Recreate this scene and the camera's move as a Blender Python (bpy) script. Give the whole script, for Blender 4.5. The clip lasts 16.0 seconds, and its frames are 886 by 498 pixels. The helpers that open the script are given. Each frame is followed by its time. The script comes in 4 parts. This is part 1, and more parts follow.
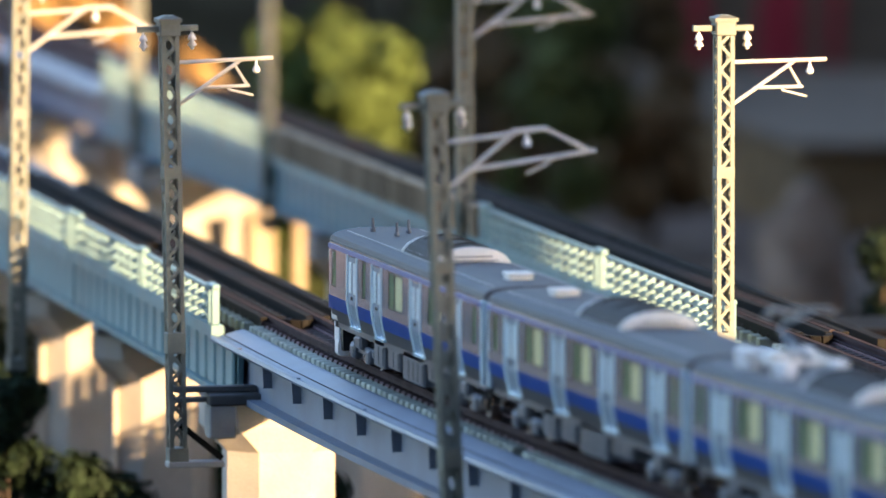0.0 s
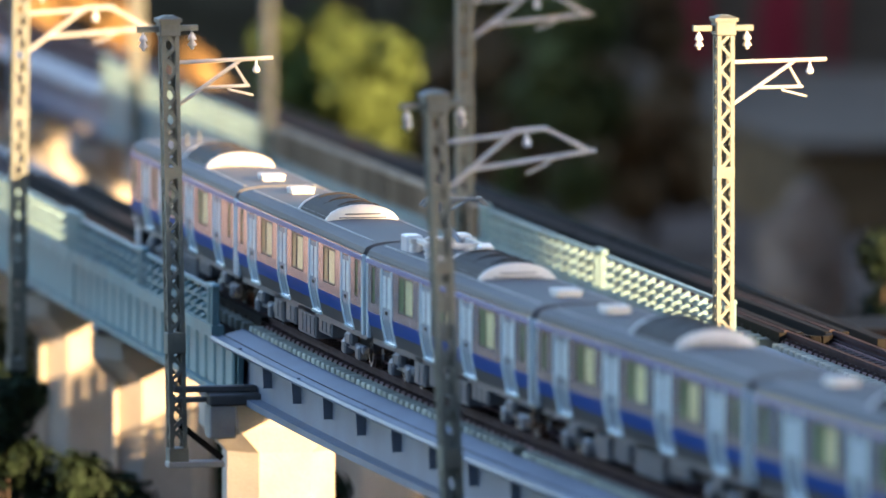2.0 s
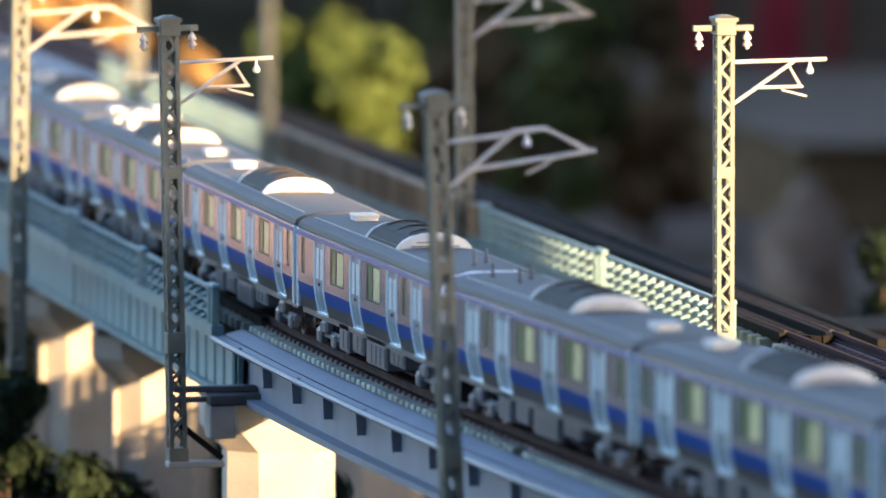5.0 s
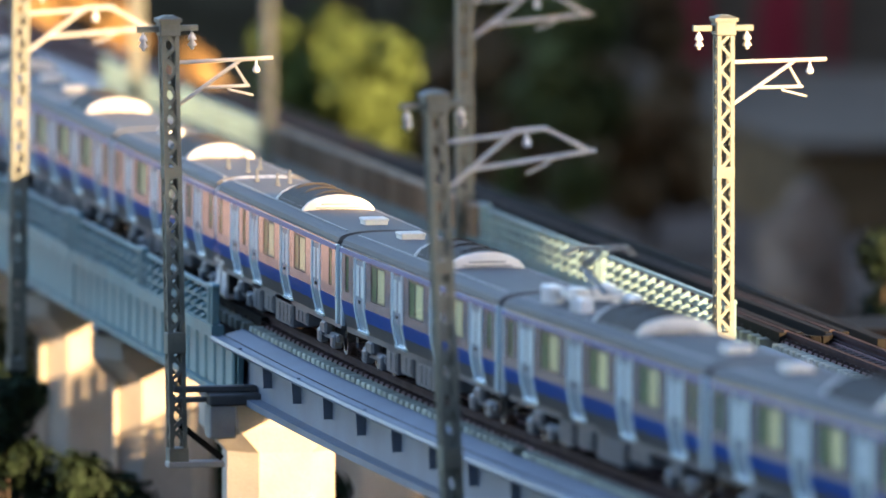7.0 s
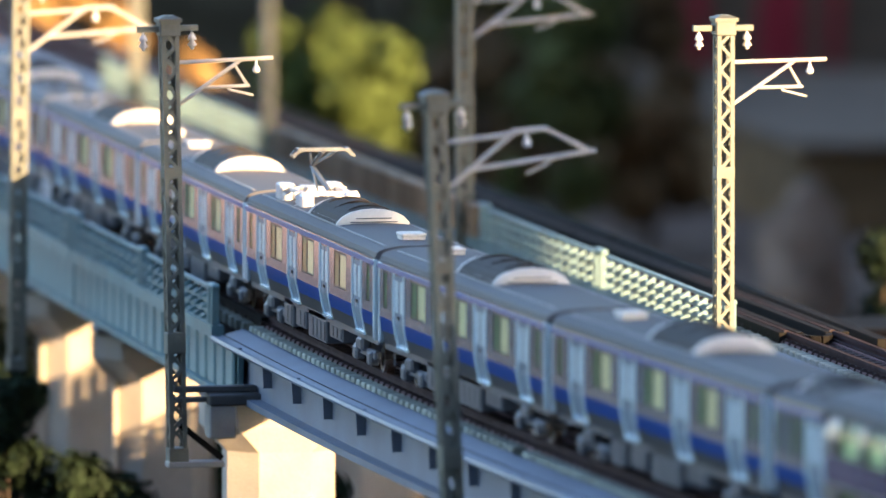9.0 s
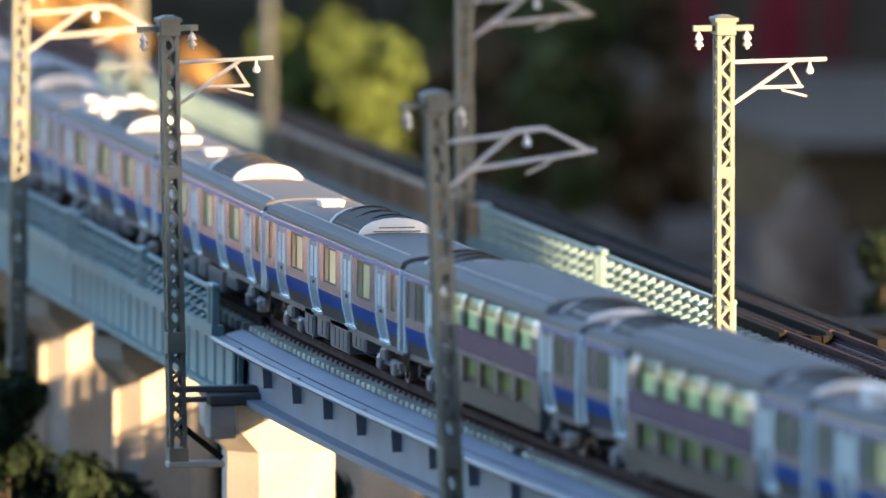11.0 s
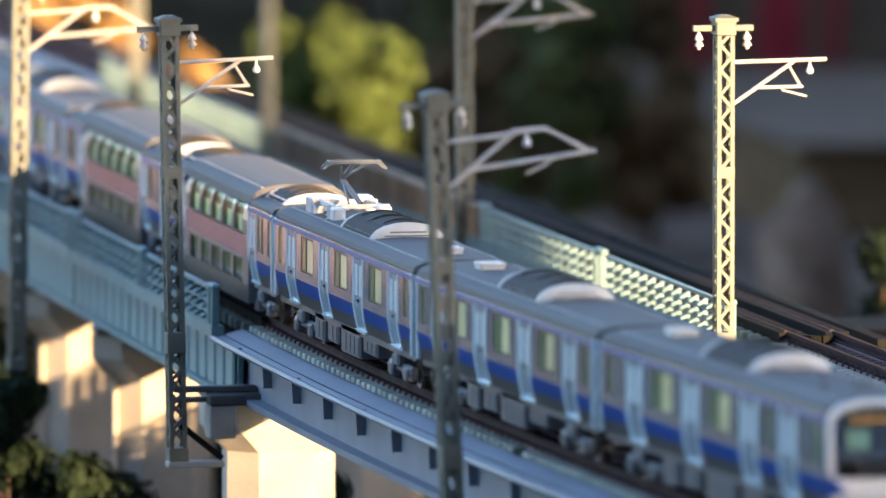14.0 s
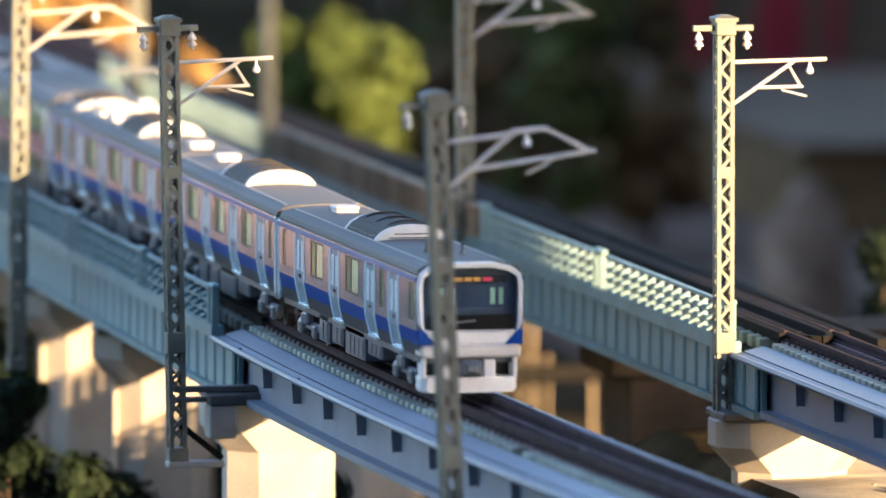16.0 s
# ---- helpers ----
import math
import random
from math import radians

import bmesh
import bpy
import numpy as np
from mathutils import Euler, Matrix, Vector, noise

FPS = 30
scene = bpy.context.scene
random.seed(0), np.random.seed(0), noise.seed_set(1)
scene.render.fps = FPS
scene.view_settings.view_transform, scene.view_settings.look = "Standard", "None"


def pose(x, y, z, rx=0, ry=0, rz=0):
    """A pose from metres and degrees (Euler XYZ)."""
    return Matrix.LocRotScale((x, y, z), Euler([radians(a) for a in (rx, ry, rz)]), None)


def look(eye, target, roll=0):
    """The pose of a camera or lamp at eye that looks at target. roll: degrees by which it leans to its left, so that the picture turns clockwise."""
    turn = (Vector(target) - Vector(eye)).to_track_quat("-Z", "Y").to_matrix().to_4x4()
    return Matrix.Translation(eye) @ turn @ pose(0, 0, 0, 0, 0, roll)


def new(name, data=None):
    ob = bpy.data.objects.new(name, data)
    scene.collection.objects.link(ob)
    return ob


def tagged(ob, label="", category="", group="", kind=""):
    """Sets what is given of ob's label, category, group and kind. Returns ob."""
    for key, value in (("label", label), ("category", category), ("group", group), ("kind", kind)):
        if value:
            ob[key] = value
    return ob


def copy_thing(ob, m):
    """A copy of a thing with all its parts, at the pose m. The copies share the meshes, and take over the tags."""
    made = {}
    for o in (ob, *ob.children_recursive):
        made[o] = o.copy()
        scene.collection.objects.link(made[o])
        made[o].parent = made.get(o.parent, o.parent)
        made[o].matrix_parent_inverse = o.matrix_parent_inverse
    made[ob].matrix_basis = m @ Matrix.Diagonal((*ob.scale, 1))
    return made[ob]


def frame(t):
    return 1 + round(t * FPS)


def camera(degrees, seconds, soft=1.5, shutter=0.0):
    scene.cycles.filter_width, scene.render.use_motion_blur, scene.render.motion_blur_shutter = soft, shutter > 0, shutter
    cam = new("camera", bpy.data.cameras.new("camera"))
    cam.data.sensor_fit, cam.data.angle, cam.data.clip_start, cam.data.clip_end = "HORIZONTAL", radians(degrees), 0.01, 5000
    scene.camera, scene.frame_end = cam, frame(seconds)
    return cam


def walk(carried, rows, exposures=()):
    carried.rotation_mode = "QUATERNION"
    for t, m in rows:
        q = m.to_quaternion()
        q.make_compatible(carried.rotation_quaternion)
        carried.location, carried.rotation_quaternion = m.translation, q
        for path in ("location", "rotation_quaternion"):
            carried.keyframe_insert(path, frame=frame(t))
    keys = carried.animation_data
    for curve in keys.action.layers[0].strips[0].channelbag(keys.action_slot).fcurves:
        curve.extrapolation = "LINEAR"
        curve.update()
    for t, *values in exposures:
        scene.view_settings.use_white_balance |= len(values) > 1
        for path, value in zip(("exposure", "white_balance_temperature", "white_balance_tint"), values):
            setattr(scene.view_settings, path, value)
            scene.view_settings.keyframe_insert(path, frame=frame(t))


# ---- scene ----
# ---------------------------------------------------------------- camera
# A small-scale railway model (1:150), seen with a long lens from about two metres.
cam = camera(4.506, 16.0, 1.5)
EYE = (-0.36862, -2.16886, 0.19357)
AIM = (-0.0082, -0.2084, 0.0298)
cam.data.dof.use_dof = True
cam.data.dof.focus_distance = 2.12
cam.data.dof.aperture_fstop = 34.0
cam.data.dof.aperture_blades = 0
walk(cam, [(0, look(EYE, AIM)), (16, look(EYE, AIM))], [(0, 2.07, 5800, 18), (16, 2.07, 5800, 18)])

# ---------------------------------------------------------------- light
SUN_DIR = Vector((0.43, -0.90, 0.21)).normalized()
world = bpy.data.worlds.new("world")
scene.world = world
world.use_nodes = True
wn = world.node_tree.nodes
sky = wn.new("ShaderNodeTexSky")
sky.sky_type = "NISHITA"
sky.sun_disc = False
sky.sun_elevation = math.asin(SUN_DIR.z)
sky.sun_rotation = math.atan2(SUN_DIR.x, SUN_DIR.y)
wn["Background"].inputs["Strength"].default_value = 0.14
world.node_tree.links.new(sky.outputs["Color"], wn["Background"].inputs["Color"])
sun_data = bpy.data.lights.new("sun", "SUN")
sun_data.energy, sun_data.angle, sun_data.color = 5.0, radians(0.42), (1.0, 0.64, 0.27)
sun = new("sun", sun_data)
sun.matrix_basis = look(SUN_DIR * 5, (0, 0, 0))


# ---------------------------------------------------------------- materials
def mat(name, base, rough=0.5, metal=0.0, var=0.18, scale=250.0, fine=2500.0, bump=0.15, spec=0.5, tint=None, island=0.0):
    """Principled paint, metal or stone with variation at two scales."""
    m = bpy.data.materials.new(name)
    m.use_nodes = True
    nt = m.node_tree
    b = nt.nodes["Principled BSDF"]
    co = nt.nodes.new("ShaderNodeTexCoord")
    n1, n2 = nt.nodes.new("ShaderNodeTexNoise"), nt.nodes.new("ShaderNodeTexNoise")
    n1.inputs["Scale"].default_value, n1.inputs["Detail"].default_value = scale, 5
    n2.inputs["Scale"].default_value, n2.inputs["Detail"].default_value = fine, 3
    for n in (n1, n2):
        nt.links.new(co.outputs["Object"], n.inputs["Vector"])
    ramp = nt.nodes.new("ShaderNodeValToRGB")
    lo = [c * (1 - var) for c in base]
    hi = [min(1.0, c * (1 + var)) for c in (tint or base)]
    ramp.color_ramp.elements[0].position, ramp.color_ramp.elements[1].position = 0.32, 0.68
    ramp.color_ramp.elements[0].color, ramp.color_ramp.elements[1].color = (*lo, 1), (*hi, 1)
    nt.links.new(n1.outputs["Fac"], ramp.inputs["Fac"])
    mix = nt.nodes.new("ShaderNodeMix")
    mix.data_type, mix.blend_type = "RGBA", "MULTIPLY"
    mix.inputs["Factor"].default_value = 0.22
    nt.links.new(ramp.outputs["Color"], mix.inputs["A"])
    r2 = nt.nodes.new("ShaderNodeMapRange")
    r2.inputs["To Min"].default_value, r2.inputs["To Max"].default_value = 0.45, 1.35
    nt.links.new(n2.outputs["Fac"], r2.inputs["Value"])
    nt.links.new(r2.outputs["Result"], mix.inputs["B"])
    out = mix.outputs["Result"]
    if island:
        info = nt.nodes.new("ShaderNodeObjectInfo") if island < 0 else nt.nodes.new("ShaderNodeNewGeometry")
        r3 = nt.nodes.new("ShaderNodeMapRange")
        r3.inputs["To Min"].default_value, r3.inputs["To Max"].default_value = 1 - abs(island), 1 + abs(island)
        nt.links.new(info.outputs["Random" if island < 0 else "Random Per Island"], r3.inputs["Value"])
        mx = nt.nodes.new("ShaderNodeMix")
        mx.data_type, mx.blend_type = "RGBA", "MULTIPLY"
        mx.inputs["Factor"].default_value = 1.0
        nt.links.new(out, mx.inputs["A"])
        nt.links.new(r3.outputs["Result"], mx.inputs["B"])
        out = mx.outputs["Result"]
    nt.links.new(out, b.inputs["Base Color"])
    rr = nt.nodes.new("ShaderNodeMapRange")
    rr.inputs["To Min"].default_value, rr.inputs["To Max"].default_value = rough * 0.8, min(1.0, rough * 1.2)
    nt.links.new(n1.outputs["Fac"], rr.inputs["Value"])
    nt.links.new(rr.outputs["Result"], b.inputs["Roughness"])
    b.inputs["Metallic"].default_value = metal
    b.inputs["Specular IOR Level"].default_value = spec
    if bump:
        bp = nt.nodes.new("ShaderNodeBump")
        bp.inputs["Strength"].default_value, bp.inputs["Distance"].default_value = bump, 0.0003
        nt.links.new(n2.outputs["Fac"], bp.inputs["Height"])
        nt.links.new(bp.outputs["Normal"], b.inputs["Normal"])
    return m


def glass(name, colour, gloss=0.5):
    """Thin tinted pane: clear film with a mirror sheen that grows at grazing angles."""
    m = bpy.data.materials.new(name)
    m.use_nodes = True
    nt = m.node_tree
    nt.nodes.remove(nt.nodes["Principled BSDF"])
    tr, gl, mx = nt.nodes.new("ShaderNodeBsdfTransparent"), nt.nodes.new("ShaderNodeBsdfGlossy"), nt.nodes.new("ShaderNodeMixShader")
    lw, fr = nt.nodes.new("ShaderNodeLayerWeight"), nt.nodes.new("ShaderNodeMapRange")
    lw.inputs["Blend"].default_value = 0.2
    fr.inputs["To Min"].default_value, fr.inputs["To Max"].default_value = 0.03, gloss
    nt.links.new(lw.outputs["Facing"], fr.inputs["Value"])
    tr.inputs["Color"].default_value = (*colour, 1)
    gl.inputs["Roughness"].default_value = 0.08
    nt.links.new(fr.outputs["Result"], mx.inputs["Fac"])
    nt.links.new(tr.outputs["BSDF"], mx.inputs[1])
    nt.links.new(gl.outputs["BSDF"], mx.inputs[2])
    nt.links.new(mx.outputs["Shader"], nt.nodes["Material Output"].inputs["Surface"])
    return m


def glow(name, colour, strength):
    m = bpy.data.materials.new(name)
    m.use_nodes = True
    b = m.node_tree.nodes["Principled BSDF"]
    b.inputs["Base Color"].default_value = (*[c * 0.5 for c in colour], 1)
    b.inputs["Emission Color"].default_value = (*colour, 1)
    b.inputs["Emission Strength"].default_value = strength
    return m


M_GREEN = mat("girder_green", (0.138, 0.258, 0.290), 0.45, 0, 0.2, 120, 1800, 0.1, tint=(0.155, 0.275, 0.305))
M_GREY = mat("girder_grey", (0.185, 0.225, 0.295), 0.5, 0, 0.14, 90, 1800, 0.1)
M_RAIL = mat("rail_brown", (0.055, 0.037, 0.040), 0.7, 0.0, 0.3, 200, 2600, 0.2, spec=0.05)
M_STRIP = mat("strip_purple_brown", (0.25, 0.175, 0.18), 0.7, 0.0, 0.25, 200, 2600, 0.2, spec=0.05)
M_RAILTOP = mat("rail_steel", (0.060, 0.044, 0.044), 0.8, 0.0, 0.25, 200, 2600, 0.1, spec=0.02)
M_TIE = mat("sleeper_green_grey", (0.32, 0.36, 0.31), 0.7, 0, 0.25, 300, 3000, 0.3, island=-0.25)
M_DECK = mat("deck_dark", (0.026, 0.020, 0.017), 0.85, 0, 0.3, 300, 2600, 0.3, spec=0.04)
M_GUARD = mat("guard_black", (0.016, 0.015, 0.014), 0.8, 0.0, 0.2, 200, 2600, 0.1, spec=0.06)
M_CLIP = mat("clip_dark_brown", (0.055, 0.040, 0.040), 0.7, 0.0, 0.2, 200, 2600, 0.1, spec=0.1)
M_CONC = mat("pier_concrete", (0.46, 0.42, 0.36), 0.8, 0, 0.13, 110, 1600, 0.35)
M_POST = mat("post_green_grey", (0.150, 0.165, 0.142), 0.5, 0, 0.22, 220, 2600, 0.2)
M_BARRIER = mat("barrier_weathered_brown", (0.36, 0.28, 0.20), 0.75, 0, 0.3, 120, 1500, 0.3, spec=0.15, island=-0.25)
M_ARM = mat("arm_silver_grey", (0.50, 0.49, 0.47), 0.45, 0.1, 0.15, 300, 2600, 0.1)
M_INS = mat("insulator_white", (0.78, 0.78, 0.8), 0.3, 0, 0.06, 300, 2600, 0.0)
M_BAND = mat("band_light_grey", (0.62, 0.60, 0.60), 0.4, 0.1, 0.08, 100, 1500, 0.0)
M_BOXG = mat("fitting_grey", (0.34, 0.35, 0.35), 0.6, 0, 0.12, 200, 2600, 0.2)
M_STEEL = mat("body_stainless", (0.55, 0.61, 0.70), 0.15, 0.65, 0.05, 60, 1200, 0.02)
# dark here: the ground's reflection on the lower sides is put into the colour
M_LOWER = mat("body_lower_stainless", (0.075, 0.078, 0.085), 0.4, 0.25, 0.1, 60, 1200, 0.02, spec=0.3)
M_BLUE = mat("belt_blue", (0.010, 0.066, 0.31), 0.35, 0, 0.06, 80, 1500, 0.0, spec=0.14)
# door blue-whites: the sky's reflection is put into the base colours
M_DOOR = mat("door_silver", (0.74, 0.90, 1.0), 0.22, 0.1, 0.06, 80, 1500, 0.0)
M_LEAF_DOOR = mat("door_leaf_silver", (0.46, 0.58, 0.70), 0.25, 0.4, 0.06, 80, 1500, 0.0)
M_ROOF = mat("roof_grey", (0.12, 0.122, 0.13), 0.65, 0, 0.12, 90, 1800, 0.1, spec=0.35)
M_AC = mat("cooler_pale_grey", (0.80, 0.77, 0.72), 0.5, 0, 0.08, 200, 2400, 0.05)
M_ACDARK = mat("cooler_grille_dark", (0.035, 0.032, 0.030), 0.7, 0.0, 0.3, 300, 2400, 0.2, spec=0.3)
M_LOWDECK = mat("lower_deck_grey", (0.30, 0.28, 0.29), 0.3, 0.5, 0.08, 60, 1200, 0.02)
M_UNDER = mat("underfloor_grey", (0.120, 0.138, 0.165), 0.35, 0, 0.18, 200, 2400, 0.15)
M_UNDER_DARK = mat("bearing_dark_grey", (0.09, 0.092, 0.095), 0.6, 0, 0.2, 200, 2400, 0.2)
M_LINE = mat("waist_line", (0.56, 0.55, 0.62), 0.22, 0.6, 0.05, 60, 1200, 0.0)
M_PANELBLACK = mat("screen_panel_black", (0.010, 0.010, 0.011), 0.6, 0, 0.2, 200, 2400, 0.0, spec=0.1)
M_BLACK = mat("black_rubber", (0.014, 0.014, 0.015), 0.45, 0, 0.2, 200, 2400, 0.0)
M_WHEEL = mat("wheel_steel", (0.5, 0.48, 0.46), 0.25, 1.0, 0.1, 200, 2400, 0.0)
M_FRAME = mat("window_frame_dark", (0.05, 0.05, 0.05), 0.4, 0.3, 0.1, 200, 2400, 0.0)
M_WHITE = mat("cab_white", (0.84, 0.84, 0.85), 0.35, 0, 0.04, 100, 1500, 0.0)
M_SEAT = mat("interior_cream", (0.50, 0.48, 0.24), 0.7, 0, 0.2, 120, 900, 0.0)
M_SEATG = mat("seat_green", (0.20, 0.28, 0.12), 0.7, 0, 0.2, 120, 900, 0.0)
# dim interior behind the narrow panes, put into the colour
M_DIMPANEL = mat("lining_green", (0.17, 0.27, 0.15), 0.7, 0, 0.2, 120, 900, 0.0)
# the violet of reflected surroundings is put into this panel's base colour
M_PINK = mat("belt_pinkish_silver", (0.36, 0.31, 0.46), 0.2, 0.6, 0.05, 60, 1200, 0.0)
G_WIN = glass("window_glass_green", (1.0, 1.0, 0.97), 0.28)
G_DECK = glass("deck_glass", (0.92, 1.0, 0.94), 0.10)
G_CAB = glass("cab_glass_dark", (0.82, 0.88, 0.95), 0.35)
L_AMBER = glow("sign_amber", (1.0, 0.45, 0.08), 0.14)
L_RED = glow("sign_red", (1.0, 0.06, 0.10), 0.14)


# ---------------------------------------------------------------- mesh helpers
def thing(name, label, category, group="", kind=""):
    return tagged(new(name), label, category, group, kind)


def part(name, bm, material, parent, label="", smooth=False):
    """Links a bmesh as one mesh object under parent."""
    if not isinstance(bm, bpy.types.Mesh):
        me = bpy.data.meshes.new(name)
        bmesh.ops.recalc_face_normals(bm, faces=bm.faces)
        bm.to_mesh(me)
        bm.free()
        me.materials.append(material)
        if smooth:
            me.polygons.foreach_set("use_smooth", [True] * len(me.polygons))
    else:
        me = bm
    ob = new(name, me)
    ob.parent = parent
    if label:
        tagged(ob, label)
    return ob


def again(ob, m, parent=None):
    """Another object on the same mesh, at the pose m under the same parent."""
    o = new(ob.name.split(".")[0], ob.data)
    o.parent = parent or ob.parent
    o.matrix_basis = m
    return o


def hexa(bm, lo, hi):
    """A block between two lists of four corners, lo and hi."""
    a, b = [bm.verts.new(c) for c in lo], [bm.verts.new(c) for c in hi]
    bm.faces.new(a[::-1]), bm.faces.new(b)
    for i in range(4):
        j = (i + 1) % 4
        bm.faces.new((a[i], a[j], b[j], b[i]))


def box(bm, x0, x1, y0, y1, z0, z1, c=0.0):
    """A block; c cuts its upper and outer edges."""
    if c <= 0:
        hexa(bm, [(x0, y0, z0), (x1, y0, z0), (x1, y1, z0), (x0, y1, z0)], [(x0, y0, z1), (x1, y0, z1), (x1, y1, z1), (x0, y1, z1)])
        return
    rings = []
    for z, i in ((z0, c), (z0 + c, 0), (z1 - c, 0), (z1, c)):
        rings.append([(x0 + i, y0 + c, z), (x0 + c, y0 + i, z), (x1 - c, y0 + i, z), (x1 - i, y0 + c, z),
                      (x1 - i, y1 - c, z), (x1 - c, y1 - i, z), (x0 + c, y1 - i, z), (x0 + i, y1 - c, z)])
    loft(bm, rings)


def loft(bm, rings, caps=True):
    """Skins closed rings of points, one after another."""
    vs = [[bm.verts.new(c) for c in r] for r in rings]
    for a, b in zip(vs, vs[1:]):
        n = len(a)
        for i in range(n):
            j = (i + 1) % n
            bm.faces.new((a[i], a[j], b[j], b[i]))
    if caps:
        bm.faces.new(vs[0][::-1]), bm.faces.new(vs[-1])


def bar(bm, p, q, w, h=None, n=4):
    """A straight bar from p to q: square of width w (height h), or round with n sides."""
    p, q = Vector(p), Vector(q)
    d = (q - p).normalized()
    up = Vector((0, 0, 1)) if abs(d.z) < 0.95 else Vector((0, 1, 0))
    side = d.cross(up).normalized()
    up = side.cross(d)
    h = h or w
    rings = []
    for c in (p, q):
        if n == 4:
            rings.append([c + side * w / 2 * a + up * h / 2 * b for a, b in ((-1, -1), (1, -1), (1, 1), (-1, 1))])
        else:
            rings.append([c + side * w / 2 * math.cos(i * 2 * math.pi / n) + up * w / 2 * math.sin(i * 2 * math.pi / n) for i in range(n)])
    loft(bm, rings)


def turned(bm, cx, cy, profile, n=12):
    """A lathe form about the vertical through (cx, cy) from (radius, z) pairs."""
    loft(bm, [[(cx + r * math.cos(i * 2 * math.pi / n), cy + r * math.sin(i * 2 * math.pi / n), z) for i in range(n)] for r, z in profile])


# ---------------------------------------------------------------- the two lines
CURVE = 0.2006


def line_a(s):
    """The near line: straight beyond the joint, a wide curve before it. Place and heading at s."""
    if s < 0:
        return (1 - math.cos(CURVE * s)) / CURVE, math.sin(CURVE * s) / CURVE, CURVE * s
    return 0.0, s, 0.0


def line_b(s):
    """The far line, nearly parallel to the near one."""
    a = -0.012 if s > 0 else -0.012 + 0.10 * s
    x = 0.0925 - 0.012 * s if s > 0 else 0.0925 - 0.012 * s + 0.05 * s * s
    return x, s - 0.052, a


def at(line, s, off, z):
    x, y, a = line(s)
    return Vector((x + off * math.cos(a), y - off * math.sin(a), z))


def on(line, s, off=0.0, z=0.0):
    """The pose on a line: x to the right of the track, y along it."""
    x, y, a = line(s)
    return Matrix.Translation(at(line, s, off, z)) @ Matrix.Rotation(-a, 4, "Z")


def sweep(bm, line, s0, s1, profile, step=0.02):
    """A closed profile of (offset, height) carried along a line."""
    n = max(1, round(abs(s1 - s0) / step))
    loft(bm, [[at(line, s0 + (s1 - s0) * i / n, o, z) for o, z in profile] for i in range(n + 1)])


def rect(a, b, c, d):
    return [(a, c), (b, c), (b, d), (a, d)]


# ---------------------------------------------------------------- ground
def ground_height(x, y):
    base = -0.105
    bank = 0.25 * (1 + math.tanh((x - 0.060) / 0.004)) * (1 - math.tanh((y - 0.070) / 0.010))
    # the rise is added to shade the ground under the far line
    rise = 0.25 * (1 + math.tanh((x - 0.134) / 0.006)) * (1 - math.tanh((y - 0.120) / 0.010))
    z = base + max(bank * 0.0775, rise * 0.083)
    r = math.hypot(x, y)
    if r < 3:
        z += 0.004 * (1 - 0.75 * bank) * noise.noise((x * 25, y * 25, 0)) + 0.0015 * noise.noise((x * 140, y * 140, 3))
    return z - 0.35 * max(0.0, min(1.0, (-y - 0.9) / 0.4))


def ground():
    us = [math.copysign(abs(i / 60) ** 3.2 * 60 + abs(i / 60) * 1.0, i) for i in range(-120, 121)]
    us = [u for u in us if abs(u) < 400]
    xs = [u + 0.08 for u in us]
    ys = [u - 0.02 for u in us]
    verts = [(x, y, ground_height(x, y)) for y in ys for x in xs]
    n = len(xs)
    faces = [(j * n + i, j * n + i + 1, (j + 1) * n + i + 1, (j + 1) * n + i) for j in range(len(ys) - 1) for i in range(n - 1)]
    me = bpy.data.meshes.new("ground")
    me.from_pydata(verts, [], faces)
    me.materials.append(mat("ground_earth", (0.046, 0.034, 0.022), 0.95, 0, 0.5, 30, 700, 0.6, tint=(0.065, 0.052, 0.03), spec=0.0))
    me.materials.append(mat("ground_sand", (0.55, 0.50, 0.41), 0.95, 0, 0.3, 60, 900, 0.6, spec=0.1))
    # lighter brown for a rectangle beyond the far line
    me.materials.append(mat("ground_path", (0.18, 0.13, 0.10), 0.95, 0, 0.4, 30, 700, 0.6, spec=0.02))
    for p in me.polygons:
        c = p.center
        p.material_index = 1 if 0.076 < c.x < 0.5 and -0.5 < c.y < -0.035 else 2 if 0.24 < c.x < 0.62 and 0.80 < c.y < 1.45 else 0
    me.polygons.foreach_set("use_smooth", [True] * len(me.polygons))
    tagged(new("ground", me), "sandy brown earth with stones under the bridges", "ground", kind="structure")


ground()


# ---------------------------------------------------------------- bridges
def tie_mesh():
    bm = bmesh.new()
    for sx in (-1, 1):
        box(bm, *sorted((sx * 0.0034, sx * 0.0090)), -0.0016, 0.0016, -0.0042, -0.0019, 0.0002)
    tie_faces = len(bm.faces)
    box(bm, -0.0034, 0.0034, -0.0016, 0.0016, -0.0042, -0.0020, 0.0002)
    for sx in (-1, 1):
        pts = [(0.0064 + 0.0007 * math.cos(a), -0.0018 + 0.0008 * math.sin(a)) for a in (0.0, 0.8, 1.6, 2.4, 3.1)]
        for p, q in zip(pts, pts[1:]):
            bar(bm, (sx * p[0], 0, p[1]), (sx * q[0], 0, q[1]), 0.00034)
    me = bpy.data.meshes.new("sleeper")
    bm.to_mesh(me)
    bm.free()
    me.materials.append(M_TIE)
    me.materials.append(M_CLIP)
    for p in me.polygons:
        p.material_index = 1 if p.index >= tie_faces else 0
    return me


TIE = tie_mesh()


